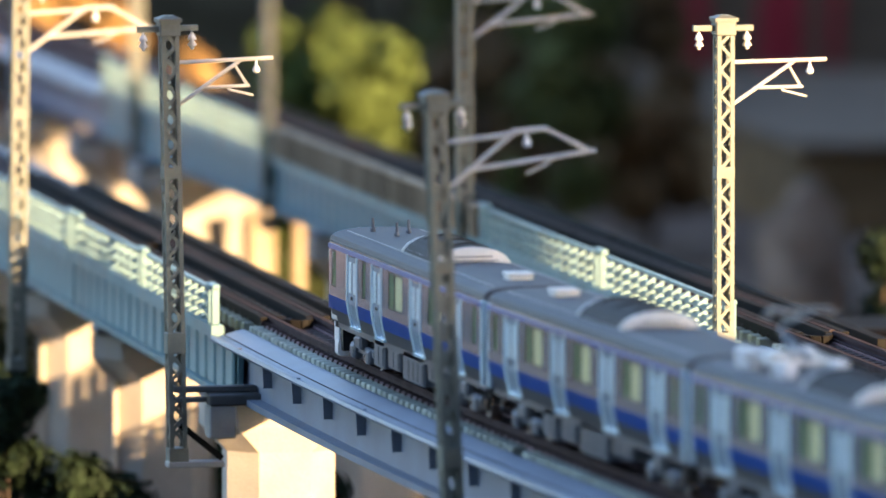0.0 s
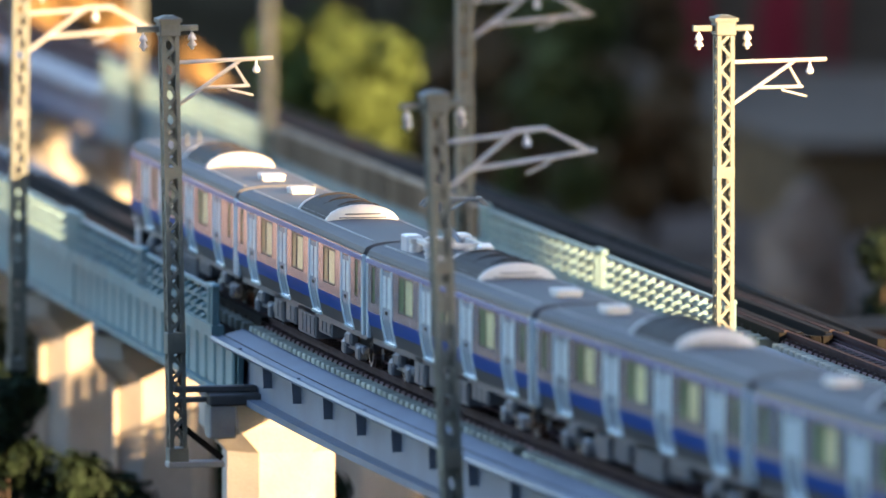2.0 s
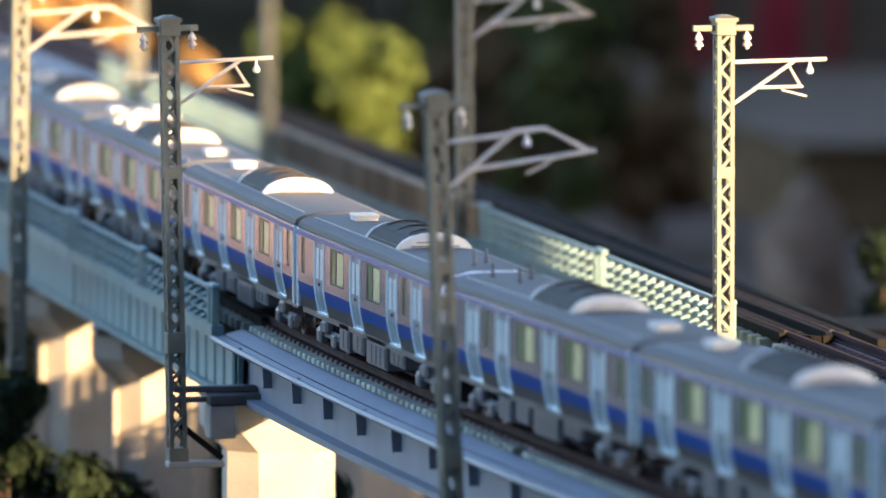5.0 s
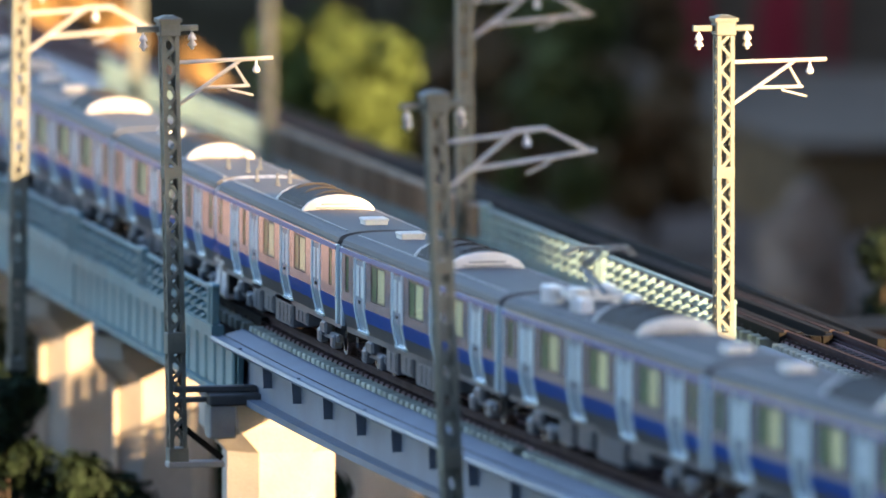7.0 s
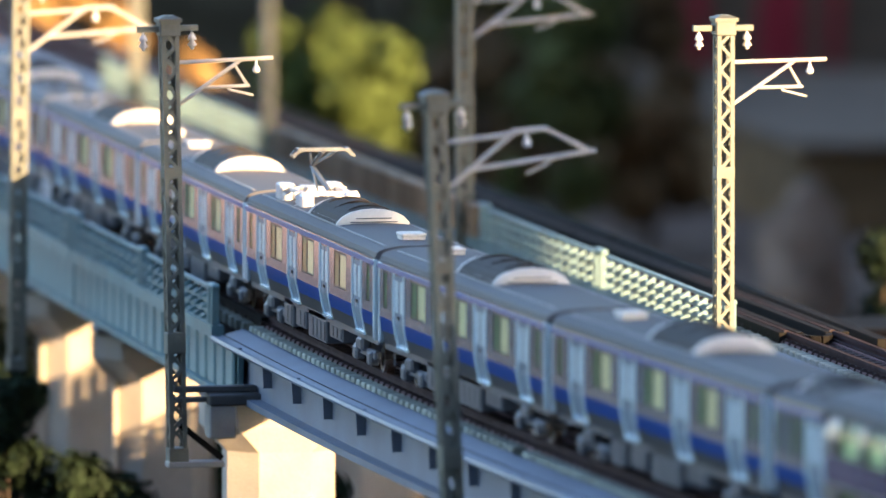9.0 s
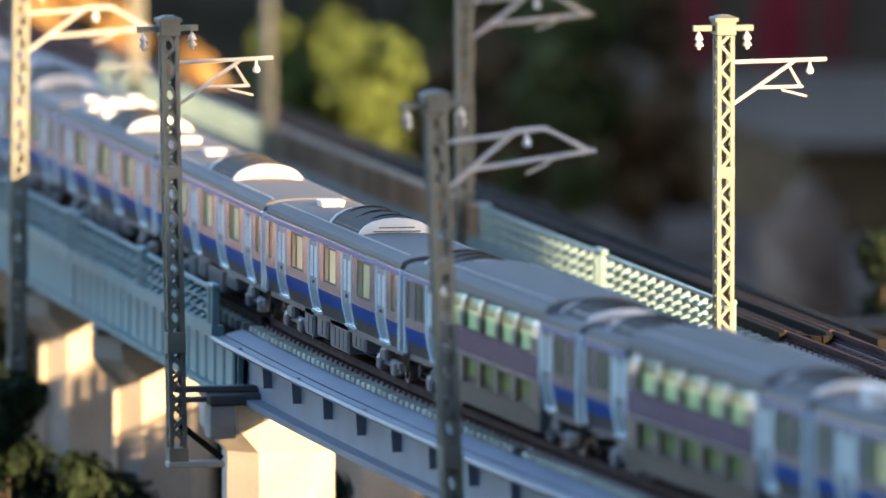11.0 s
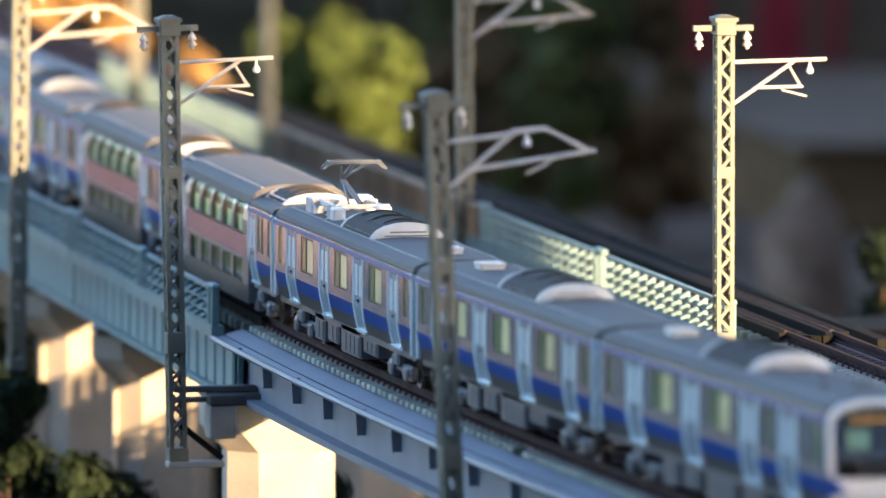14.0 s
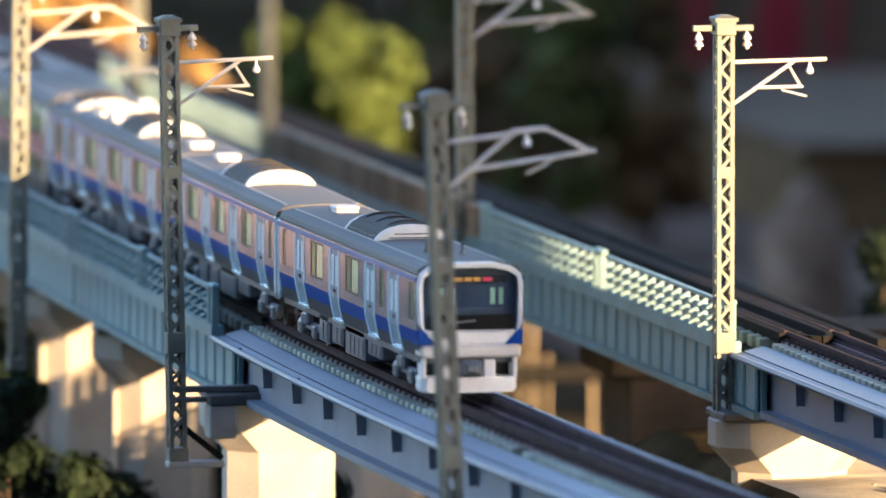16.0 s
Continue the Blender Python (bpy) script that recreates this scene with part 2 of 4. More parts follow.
def rails(line, s0, s1, parent):
    for sx in (-1, 1):
        bm = bmesh.new()
        sweep(bm, line, s0, s1, rect(sx * 0.0045 - 0.0013, sx * 0.0045 + 0.0013, -0.00178, -0.0014))
        sweep(bm, line, s0, s1, rect(sx * 0.0045 - 0.0005, sx * 0.0045 + 0.0005, -0.0014, -0.0007))
        r = part("rail", bm, M_RAIL, parent)
        bm = bmesh.new()
        sweep(bm, line, s0, s1, rect(sx * 0.0046 - 0.0019, sx * 0.0046 + 0.0019, -0.0024, -0.00175))
        part("base_strip", bm, M_STRIP, r, "brown strip under the rail")
        bm = bmesh.new()
        sweep(bm, line, s0, s1, [(sx * 0.0045 - 0.0007, -0.0007), (sx * 0.0045 + 0.0007, -0.0007), (sx * 0.0045 + 0.0005, -0.00005), (sx * 0.0045 - 0.0005, -0.00005)])
        part("rail_head", bm, M_RAILTOP, r, "worn steel running surface")


def sleepers(line, s0, s1, parent, pitch=0.0049):
    n = int((s1 - s0) / pitch)
    for i in range(n):
        o = new("sleeper", TIE)
        o.parent = parent
        o.matrix_basis = on(line, s0 + (i + 0.5) * pitch)


def grey_span(line, s0, s1, ties=True, pull=0.0):
    """A grey girder span with open sleepers between side lips."""
    t = thing("girder_bridge", "grey painted deck girder bridge span with open sleepers", "bridge", "bridge spans")
    bm = bmesh.new()
    sweep(bm, line, s0, s1, rect(-0.0090, 0.0090, -0.0048, -0.0041))
    part("deck", bm, M_DECK, t, "dark brown deck under the sleepers")
    for sx in (-1, 1):
        bm = bmesh.new()
        sweep(bm, line, s0, s1, [(sx * o, z) for o, z in ((0.0091, -0.0056), (0.0146, -0.0056), (0.0147, -0.0042), (0.0143, -0.0040), (0.0100, -0.0028), (0.0093, -0.0028), (0.0091, -0.0032))])
        # far lip in guard black: its sky sheen is darkened away by colour
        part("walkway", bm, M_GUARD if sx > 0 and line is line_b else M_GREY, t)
        bm = bmesh.new()
        sweep(bm, line, s0, s1, rect(sx * 0.0135, sx * 0.0137, -0.0040, -0.00372))
        part("seam", bm, M_DECK, t, "thin dark seam")
        if line is line_a:
            n = max(2, round((s1 - s0) / 0.062))
            bm = bmesh.new()
            box(bm, -0.0003, 0.0003, -0.0004, 0.0004, -0.0004, 0.0002)
            bolt = part("bolt", bm, M_GREY, t)
            bolt.matrix_basis = on(line, s0 + 0.5 * (s1 - s0) / n, sx * 0.0156, -0.0038)
            for i in range(1, n):
                again(bolt, on(line, s0 + (i + 0.5) * (s1 - s0) / n, sx * 0.0156, -0.0038))
        bm = bmesh.new()
        sweep(bm, line, s0, s1, [(sx * o, z) for o, z in ((0.0120, -0.0052), (0.0160, -0.0050), (0.0163, -0.0045), (0.0160, -0.0039), (0.0152, -0.0039), (0.0150, -0.0043), (0.0120, -0.0045))])
        part("ledge", bm, M_GREY, t)
        # unseen right girder is set inwards, so its shadow on the piers shortens
        wo = -0.0117 if sx < 0 else 0.0060
        bm = bmesh.new()
        sweep(bm, line, s0, s1 - pull * 0.4, rect(wo - 0.0005, wo + 0.0005, -0.0135, -0.0050))
        w = part("web", bm, M_GREY, t)
        bm = bmesh.new()
        sweep(bm, line, s0, s1 - pull, rect(wo - (0.0017 if sx > 0 else 0.0033), wo + (0.0006 if sx > 0 else 0.0017), -0.0146, -0.0133))
        part("bottom_flange", bm, M_GREY, t)
        n = max(2, round((s1 - s0) / 0.031))
        bm = bmesh.new()
        e = wo + sx * 0.0005
        hexa(bm, [(e, -0.0004, -0.0100), (e + sx * 0.0016, -0.0004, -0.0100), (e + sx * 0.0016, 0.0004, -0.0100), (e, 0.0004, -0.0100)],
             [(e, -0.0004, -0.0060), (e + sx * 0.0018, -0.0004, -0.0060), (e + sx * 0.0018, 0.0004, -0.0060), (e, 0.0004, -0.0060)])
        first = part("stiffener", bm, M_GREY, w)
        first.matrix_basis = on(line, s0 + 0.5 * (s1 - s0) / n)
        for i in range(1, n):
            again(first, on(line, s0 + (i + 0.5) * (s1 - s0) / n))
    bm = bmesh.new()
    for i in range(8):
        s = s0 + (i + 0.5) * (s1 - s0) / 8
        p, q = at(line, s - 0.012, -0.0112, -0.012), at(line, s + 0.012, 0.0055, -0.012)
        bar(bm, p, q, 0.0008)
    part("cross_bracing", bm, M_GREY, t)
    rails(line, s0, s1, t)
    if ties:
        sleepers(line, s0 + 0.002, s1 - 0.002, t)
    return t


def green_span(line, s0, s1, ties=True, push=0.0, barrier=False):
    """A green plate girder span with toothed side fences and guard rails."""
    t = thing("girder_bridge", "green painted plate girder bridge span with toothed fences", "bridge", "bridge spans")
    bm = bmesh.new()
    sweep(bm, line, s0, s1, rect(-0.0134, 0.0134, -0.0055, -0.0042))
    part("deck", bm, M_DECK, t, "dark deck plate")
    for sx in (-1, 1):
        bm = bmesh.new()
        sweep(bm, line, s0, s1, [(sx * o, z) for o, z in ((0.0135, -0.0045), (0.0160, -0.0045), (0.0160, -0.0020), (0.0135, -0.0020))])
        # far flange is coloured black to keep the sky's reflection out of it
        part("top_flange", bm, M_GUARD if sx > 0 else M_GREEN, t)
        bm = bmesh.new()
        sweep(bm, line, s0 - push, s1, rect(sx * 0.0132, sx * 0.0142, -0.0140, -0.0044))
        w = part("web", bm, M_GREEN, t)
        bm = bmesh.new()
        sweep(bm, line, s0 - push, s1, rect(sx * 0.0120, sx * 0.0158, -0.0152, -0.0139))
        part("bottom_flange", bm, M_GREEN, t)
        bm = bmesh.new()
        box(bm, *sorted((sx * 0.0142, sx * 0.0152)), -0.0042, 0.0042, -0.0139, -0.0046, 0.0004)
        n = round((s1 - s0 + push) / 0.0108)
        first = part("rib", bm, M_GREEN, w)
        first.matrix_basis = on(line, s0 - push + 0.5 * (s1 - s0 + push) / n)
        for i in range(1, n):
            again(first, on(line, s0 - push + (i + 0.5) * (s1 - s0 + push) / n))
        # fence: two panels, each of three toothed rows on a backing strip
        if sx > 0:
            continue
        # plain brown ribs in place of the toothed fence
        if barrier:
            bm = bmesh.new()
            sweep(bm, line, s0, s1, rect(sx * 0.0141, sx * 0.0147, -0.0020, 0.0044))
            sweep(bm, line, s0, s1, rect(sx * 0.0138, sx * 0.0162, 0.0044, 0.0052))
            f = part("barrier", bm, M_BARRIER, t, "brown ribbed barrier")
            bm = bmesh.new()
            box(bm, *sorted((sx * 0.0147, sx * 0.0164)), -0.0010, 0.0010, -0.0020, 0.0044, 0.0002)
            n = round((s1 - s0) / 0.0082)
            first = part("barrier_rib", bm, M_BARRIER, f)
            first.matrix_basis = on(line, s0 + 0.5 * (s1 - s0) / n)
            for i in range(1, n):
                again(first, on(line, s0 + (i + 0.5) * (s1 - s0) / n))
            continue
        half = (s1 - s0) / 2
        for k in range(2):
            a, b = s0 + k * half + 0.006, s0 + (k + 1) * half - 0.006
            bm = bmesh.new()
            sweep(bm, line, a, b, rect(sx * 0.0145, sx * 0.0155, 0.0046, 0.0052))
            f = part("fence_panel", bm, M_GREEN, t)
            m = round((b - a) / 0.0080)
            tri = ((0.0145, 0.0), (0.0165, 0.0), (0.0165, 0.0003), (0.0150, 0.0014), (0.0145, 0.0014))
            for row in range(3):
                z0 = -0.0014 + row * 0.0021
                bm = bmesh.new()
                sweep(bm, line, a, b, rect(sx * 0.0146, sx * 0.0154, z0 - 0.0008, z0 + 0.0004))
                for i in range(m):
                    s = a + (i + 0.5) * (b - a) / m
                    loft(bm, [[at(line, s + d, sx * o, z0 + z) for o, z in tri] for d in (-0.0005, 0.0005)])
                part("toothed_rail", bm, M_GREEN, f)
        for s in (s0 + 0.004, s0 + half, s1 - 0.004):
            bm = bmesh.new()
            for ds in (-0.0022, 0.0022):
                box(bm, *sorted((sx * 0.0142, sx * 0.0158)), ds - 0.0008, ds + 0.0008, -0.0020, 0.0056, 0.0002)
            box(bm, *sorted((sx * 0.0142, sx * 0.0158)), -0.0036, 0.0036, 0.0050, 0.0060, 0.0002)
            part("fence_post", bm, M_GREEN, t).matrix_basis = on(line, s)
    rails(line, s0, s1, t)
    # black guard rails, joined in a bend past the end of the span
    bm = bmesh.new()
    for off in (-0.0028, 0.0028, -0.0062, 0.0062):
        sweep(bm, line, s0 - 0.004, s1, rect(off - 0.0007, off + 0.0007, -0.0022, -0.0001))
    for off in (-0.0028,):
        for i in range(6):
            a0, a1 = math.pi * i / 6, math.pi * (i + 1) / 6
            bar(bm, at(line, s0 - 0.004 - 0.006 * math.sin(a0), 0.0028 * math.cos(a0), -0.0012), at(line, s0 - 0.004 - 0.006 * math.sin(a1), 0.0028 * math.cos(a1), -0.0012), 0.0012, 0.0018)
    part("guard_rail", bm, M_GUARD, t, "black guard rails bent together at the end")
    if ties:
        sleepers(line, s0 + 0.002, s1 - 0.002, t, 0.0075)
    return t


def pier(line, s, off=0.0, w=0.0215, d=0.017, depth=0.105, z_top=-0.0155, name="concrete bridge pier with flared head", foot=None):
    """A cast pier: cut-corner shaft with a flared head, bearing plinths on top."""
    t = thing("bridge_pier", name, "pier", "bridge piers")
    t.matrix_basis = on(line, s, off)

    def ring(hw, hd, z, c):
        return [(-hw + c, -hd, z), (hw - c, -hd, z), (hw, -hd + c, z), (hw, hd - c, z), (hw - c, hd, z), (-hw + c, hd, z), (-hw, hd - c, z), (-hw, -hd + c, z)]

    bm = bmesh.new()
    loft(bm, [ring(w / 2, d / 2, -depth, 0.0055), ring(w / 2, d / 2, z_top - 0.0115, 0.0055)])
    part("shaft", bm, M_CONC, t)
    bm = bmesh.new()
    loft(bm, [ring(w / 2, d / 2, z_top - 0.0115, 0.0055), ring(w / 2 + 0.0045, d / 2 + 0.0008, z_top - 0.0065, 0.0056), ring(w / 2 + 0.0045, d / 2 + 0.0008, z_top - 0.0016, 0.0056), ring(w / 2 + 0.0040, d / 2 + 0.0003, z_top - 0.0012, 0.0054)])
    part("head", bm, M_CONC, t)
    bm = bmesh.new()
    box(bm, -w / 2 - 0.0040, w / 2 + 0.0040, -d / 2 + 0.0005, d / 2 - 0.0005, z_top - 0.0013, z_top + 0.0003, 0.0003)
    part("bearing_plate", bm, M_UNDER_DARK, t, "dark bearing plate")
    return t


A_SPANS = [(grey_span, -2.6, -1.75), (grey_span, -1.75, -1.0), (grey_span, -1.0, -0.5), (grey_span, -0.5, -0.249), (grey_span, -0.249, 0.0),
           (green_span, 0.0, 0.186), (green_span, 0.188, 0.374), (grey_span, 0.376, 1.0), (grey_span, 1.002, 2.2)]
for fn, a, b in A_SPANS:
    fn(line_a, a, b, -0.55 < a < 0.4, 0.021 if b == 0.0 or a == 0.0 else 0.0)
B_SPANS = [(grey_span, -1.2, -0.25), (grey_span, -0.248, -0.002), (green_span, 0.0, 0.248), (green_span, 0.25, 0.496), (green_span, 0.498, 0.744), (grey_span, 0.746, 1.4), (grey_span, 1.402, 2.2)]
for fn, a, b in B_SPANS:
    args = (line_b, a, b, -0.3 < a < 0.5, 0.021 if b == -0.002 or a == 0.0 else 0.0)
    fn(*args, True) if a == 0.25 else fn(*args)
for s in (-2.1, -1.5, -1.0, -0.5, -0.255, 0.006, 0.150, 0.255, 0.40, 0.7, 1.0, 1.5):
    pier(line_a, s, -0.0017, d=0.009 if s in (0.150, 0.255) else 0.017, depth=0.42 if s < -0.85 else 0.115)
for s in (-0.9, -0.45, -0.25, 0.0, 0.44, 0.665, 0.76, 0.86, 1.1, 1.4):
    pier(line_b, s, -0.004 if s == 0.0 else -0.0017, w=0.030 if 0.6 < s < 0.9 else 0.0215, d=0.026 if 0.6 < s < 0.9 else 0.017, depth=0.42 if s < -0.85 else (0.05 if s == 0.0 else 0.115))


# ---------------------------------------------------------------- catenary posts
def post(m, arm=1, z0=-0.022, z1=0.0605):
    """A square lattice post with top cross-arm, insulators and a bracket arm to its right."""
    t = thing("catenary_post", "grey-green steel lattice catenary post with bracket arm", "catenary post", "catenary posts")
    h = 0.0017
    top = z1 - 0.0030
    for sx in (-1, 1):
        for sy in (-1, 1):
            bm = bmesh.new()
            loft(bm, [[(sx * x, sy * y, z) for x, y in ((h, h), (h - 0.0008, h), (h - 0.0008, h - 0.0004), (h - 0.0004, h - 0.0004), (h - 0.0004, h - 0.0008), (h, h - 0.0008))] for z in (z0, top)])
            part("corner_angle", bm, M_POST, t)
    n = round((top - z0 - 0.004) / 0.0024)
    dz = (top - z0 - 0.004) / n
    lace = []
    for sg in (-1, 1):
        bm = bmesh.new()
        bar(bm, (-sg * (h - 0.0006), -h + 0.0003, 0), (sg * (h - 0.0006), -h + 0.0003, dz), 0.0004, 0.00064)
        lace.append(part("lacing_bar", bm, M_POST, t))
        lace[-1].matrix_basis = Matrix.Translation((0, 0, z0 + 0.004 + (0 if sg < 0 else dz)))
    for k in range(4):
        for i in range(n):
            if k or i > 1:
                again(lace[(i + k) % 2], Matrix.Rotation(k * math.pi / 2, 4, "Z") @ Matrix.Translation((0, 0, z0 + 0.004 + i * dz)))
    bm = bmesh.new()
    box(bm, -h - 0.0003, h + 0.0003, -h - 0.0003, h + 0.0003, top - 0.0006, z1 - 0.0007, 0.0002)
    loft(bm, [[(x * k, y * k, z) for x, y in ((-h - 0.0006, -h - 0.0006), (h + 0.0006, -h - 0.0006), (h + 0.0006, h + 0.0006), (-h - 0.0006, h + 0.0006))] for k, z in ((1, z1 - 0.0009), (1, z1 - 0.0002), (0.4, z1 + 0.0004))])
    for i in range(3):
        for j in range(3):
            box(bm, -0.0010 + i * 0.0010 - 0.0001, -0.0010 + i * 0.0010 + 0.0001, -h - 0.00045, -h - 0.0002, top - 0.0002 + j * 0.0008, top + j * 0.0008)
    part("cap", bm, M_POST, t)
    bm = bmesh.new()
    zb = z1 - 0.030
    box(bm, -h - 0.00006, h + 0.00006, -h - 0.00006, h + 0.00006, zb - 0.0011, zb + 0.0011)
    part("splice_plate", bm, M_POST, t)
    bm = bmesh.new()
    box(bm, -h - 0.00012, h + 0.00012, -h - 0.00012, h + 0.00012, -0.0045, -0.0004, 0.0001)
    part("foot_box", bm, M_POST, t)
    bm = bmesh.new()
    box(bm, -h - 0.0002, h + 0.0002, -h - 0.0002, h + 0.0002, z0 - 0.0002, z0 + 0.0028, 0.0001)
    part("base_box", bm, M_POST, t)
    bm = bmesh.new()
    box(bm, -0.0062, 0.0058, -0.0005, 0.0005, z1 - 0.0028, z1 - 0.0016, 0.0001)
    part("cross_arm", bm, M_POST, t)
    for x in (-0.0050, 0.0046):
        bm = bmesh.new()
        turned(bm, x, 0, [(0.0002, z1 - 0.0028), (0.0003, z1 - 0.0032), (0.0006, z1 - 0.0036), (0.0009, z1 - 0.0044), (0.0004, z1 - 0.0046), (0.0010, z1 - 0.0056), (0.0004, z1 - 0.0058), (0.0004, z1 - 0.0062), (0.0001, z1 - 0.0064)], 10)
        part("insulator", bm, M_INS, t, "white porcelain insulator", True)
    za = z1 - 0.0088
    bm = bmesh.new()
    if arm == 1:
        lines = [((h, 0, za), (0.0205, 0, za + 0.0003), 0.00085), ((h, 0, za - 0.0082), (0.0142, 0, za + 0.0001), 0.0008),
                 ((0.0070, 0, za - 0.0050), (0.0158, 0, za - 0.0049), 0.0007), ((0.0128, 0, za - 0.0006), (0.0153, 0, za - 0.0048), 0.0006),
                 ((0.0115, 0, za - 0.0050), (0.0118, 0, za - 0.0057), 0.0005), ((0.0118, 0, za - 0.0056), (0.0165, 0, za - 0.0068), 0.0005)]
        xi, zi = 0.0172, za
    else:
        lines = [((h, 0, za), (0.0142, 0, za + 0.0008), 0.0009), ((0.0136, 0, za + 0.0011), (0.0200, 0, za + 0.0013), 0.0010), ((h, 0, za - 0.0080), (0.0140, 0, za + 0.0010), 0.0009),
                 ((0.0062, 0, za - 0.0049), (0.0285, 0, za - 0.0031), 0.0009), ((0.0196, 0, za + 0.0012), (0.0275, 0, za - 0.0031), 0.0009),
                 ((0.0205, 0, za - 0.0042), (0.0185, 0, za - 0.0054), 0.0005), ((0.0185, 0, za - 0.0053), (0.0160, 0, za - 0.0062), 0.0005)]
        xi, zi = 0.0162, za + 0.0009
    for p, q, w in lines:
        bar(bm, p, q, w, n=6)
    part("bracket_arm", bm, M_ARM, t, "silver tube bracket arm")
    bm = bmesh.new()
    turned(bm, xi, 0, [(0.0002, zi), (0.0003, zi - 0.0009), (0.0008, zi - 0.0019), (0.0007, zi - 0.0023), (0.0002, zi - 0.0026)], 10)
    part("insulator", bm, M_INS, t, "white porcelain insulator", True)
    t.matrix_basis = m
    return t


def outrigger(line, s):
    """Bracket that carries a post beside a pier: beams, grey box, plate and strut."""
    t = thing("post_bracket", "dark steel bracket holding a catenary post beside a pier", "bracket", "post brackets")
    for z, w, mt in ((-0.0115, 0.0011, M_UNDER_DARK), (-0.0135, 0.0009, M_UNDER_DARK)):
        bm = bmesh.new()
        box(bm, -0.0285, -0.0125, -0.0016, 0.0016, z - w / 2, z + w / 2, 0.0001)
        part("beam", bm, mt, t)
    bm = bmesh.new()
    box(bm, -0.0222, -0.0120, -0.0052, 0.0016, -0.0144, -0.0122, 0.0003)
    part("clamp_plate", bm, M_UNDER_DARK, t, "dark clamp plate")
    bm = bmesh.new()
    box(bm, -0.0222, -0.0170, -0.0050, 0.0010, -0.0208, -0.0145, 0.0003)
    part("grey_box", bm, M_BOXG, t, "plain grey equipment box")
    bm = bmesh.new()
    box(bm, -0.0298, -0.0188, -0.0022, 0.0022, -0.0266, -0.0254, 0.0002)
    part("foot_plate", bm, M_BOXG, t, "grey foot plate")
    bm = bmesh.new()
    bar(bm, (-0.0270, 0, -0.0185), (-0.0190, 0, -0.0250), 0.0012)
    part("strut", bm, M_GUARD, t)
    t.matrix_basis = on(line, s)
    return t


for s in (-0.275, -0.030):
    outrigger(line_a, s)
# posts of the near line, standing on brackets beside the track; the near one leans a little
post(on(line_a, -0.030, -0.0282) @ pose(0, 0, 0, 0, -1.1, 3), 1, -0.0256)
post(on(line_a, -0.275, -0.0272) @ pose(0, 0, 0.0020, 0, -2.6, 3), 2, -0.030)
post(on(line_a, 0.178, -0.0285) @ pose(0, 0, -0.0030, 0, 0.8, 3), 2, -0.024)
# posts of the far line
post(on(line_b, 0.000, -0.01705) @ pose(0, 0, 0.0003, 0, 0, 3), 1, -0.0185)
post(on(line_b, 0.262, -0.0160) @ pose(0, 0, -0.0035, 0, 0, 3), 2, -0.016)
post(on(line_b, 0.497, -0.0165) @ pose(0, 0, -0.0035, 0, 0, 3), 1, -0.016)
post(on(line_b, 0.685, -0.0165) @ pose(0, 0, -0.0035, 0, 0, 3), 1, -0.016)


# ---------------------------------------------------------------- the train
PITCH = 0.1365
HALF = 0.0664
PROFILE = [(0.0072, 0.0089), (0.0100, 0.00955), (0.0118, 0.00985), (0.0185, 0.00985), (0.0210, 0.00980), (0.0224, 0.0096)]


def side_x(z):
    """Half width of the car body at the height z."""
    for (z0, x0), (z1, x1) in zip(PROFILE, PROFILE[1:]):
        if z <= z1:
            return x0 + (x1 - x0) * (z - z0) / (z1 - z0)
    return PROFILE[-1][1]


def wall(bm, sx, y0, y1, z0, z1, proud=0.0, thick=0.0005, cuts=3):
    """A piece of side wall that follows the body's section."""
    zs = [z0 + (z1 - z0) * i / cuts for i in range(cuts + 1)]
    ring = [(sx * (side_x(z) + proud), z) for z in zs] + [(sx * (side_x(z) + proud - thick), z) for z in reversed(zs)]
    loft(bm, [[(x, y, z) for x, z in ring] for y in (y0, y1)])


def spans(a, b, holes):
    """What is left of the stretch a..b between the holes (centre, width)."""
    out, c = [], a
    for y, w in sorted(holes):
        if y - w / 2 > c:
            out.append((c, y - w / 2))
        c = max(c, y + w / 2)
    if b > c:
        out.append((c, b))
    return out


def roof_ring(y, top=0.0247, eave=0.0226, w=0.0095):
    pts = []
    for i in range(13):
        a = math.pi * i / 12
        x = math.cos(a)
        pts.append((w * math.copysign(abs(x) ** 0.75, x), y, eave + (top - eave) * math.sin(a) ** 0.75))
    return pts + [(-w, y, eave - 0.0004), (w, y, eave - 0.0004)]


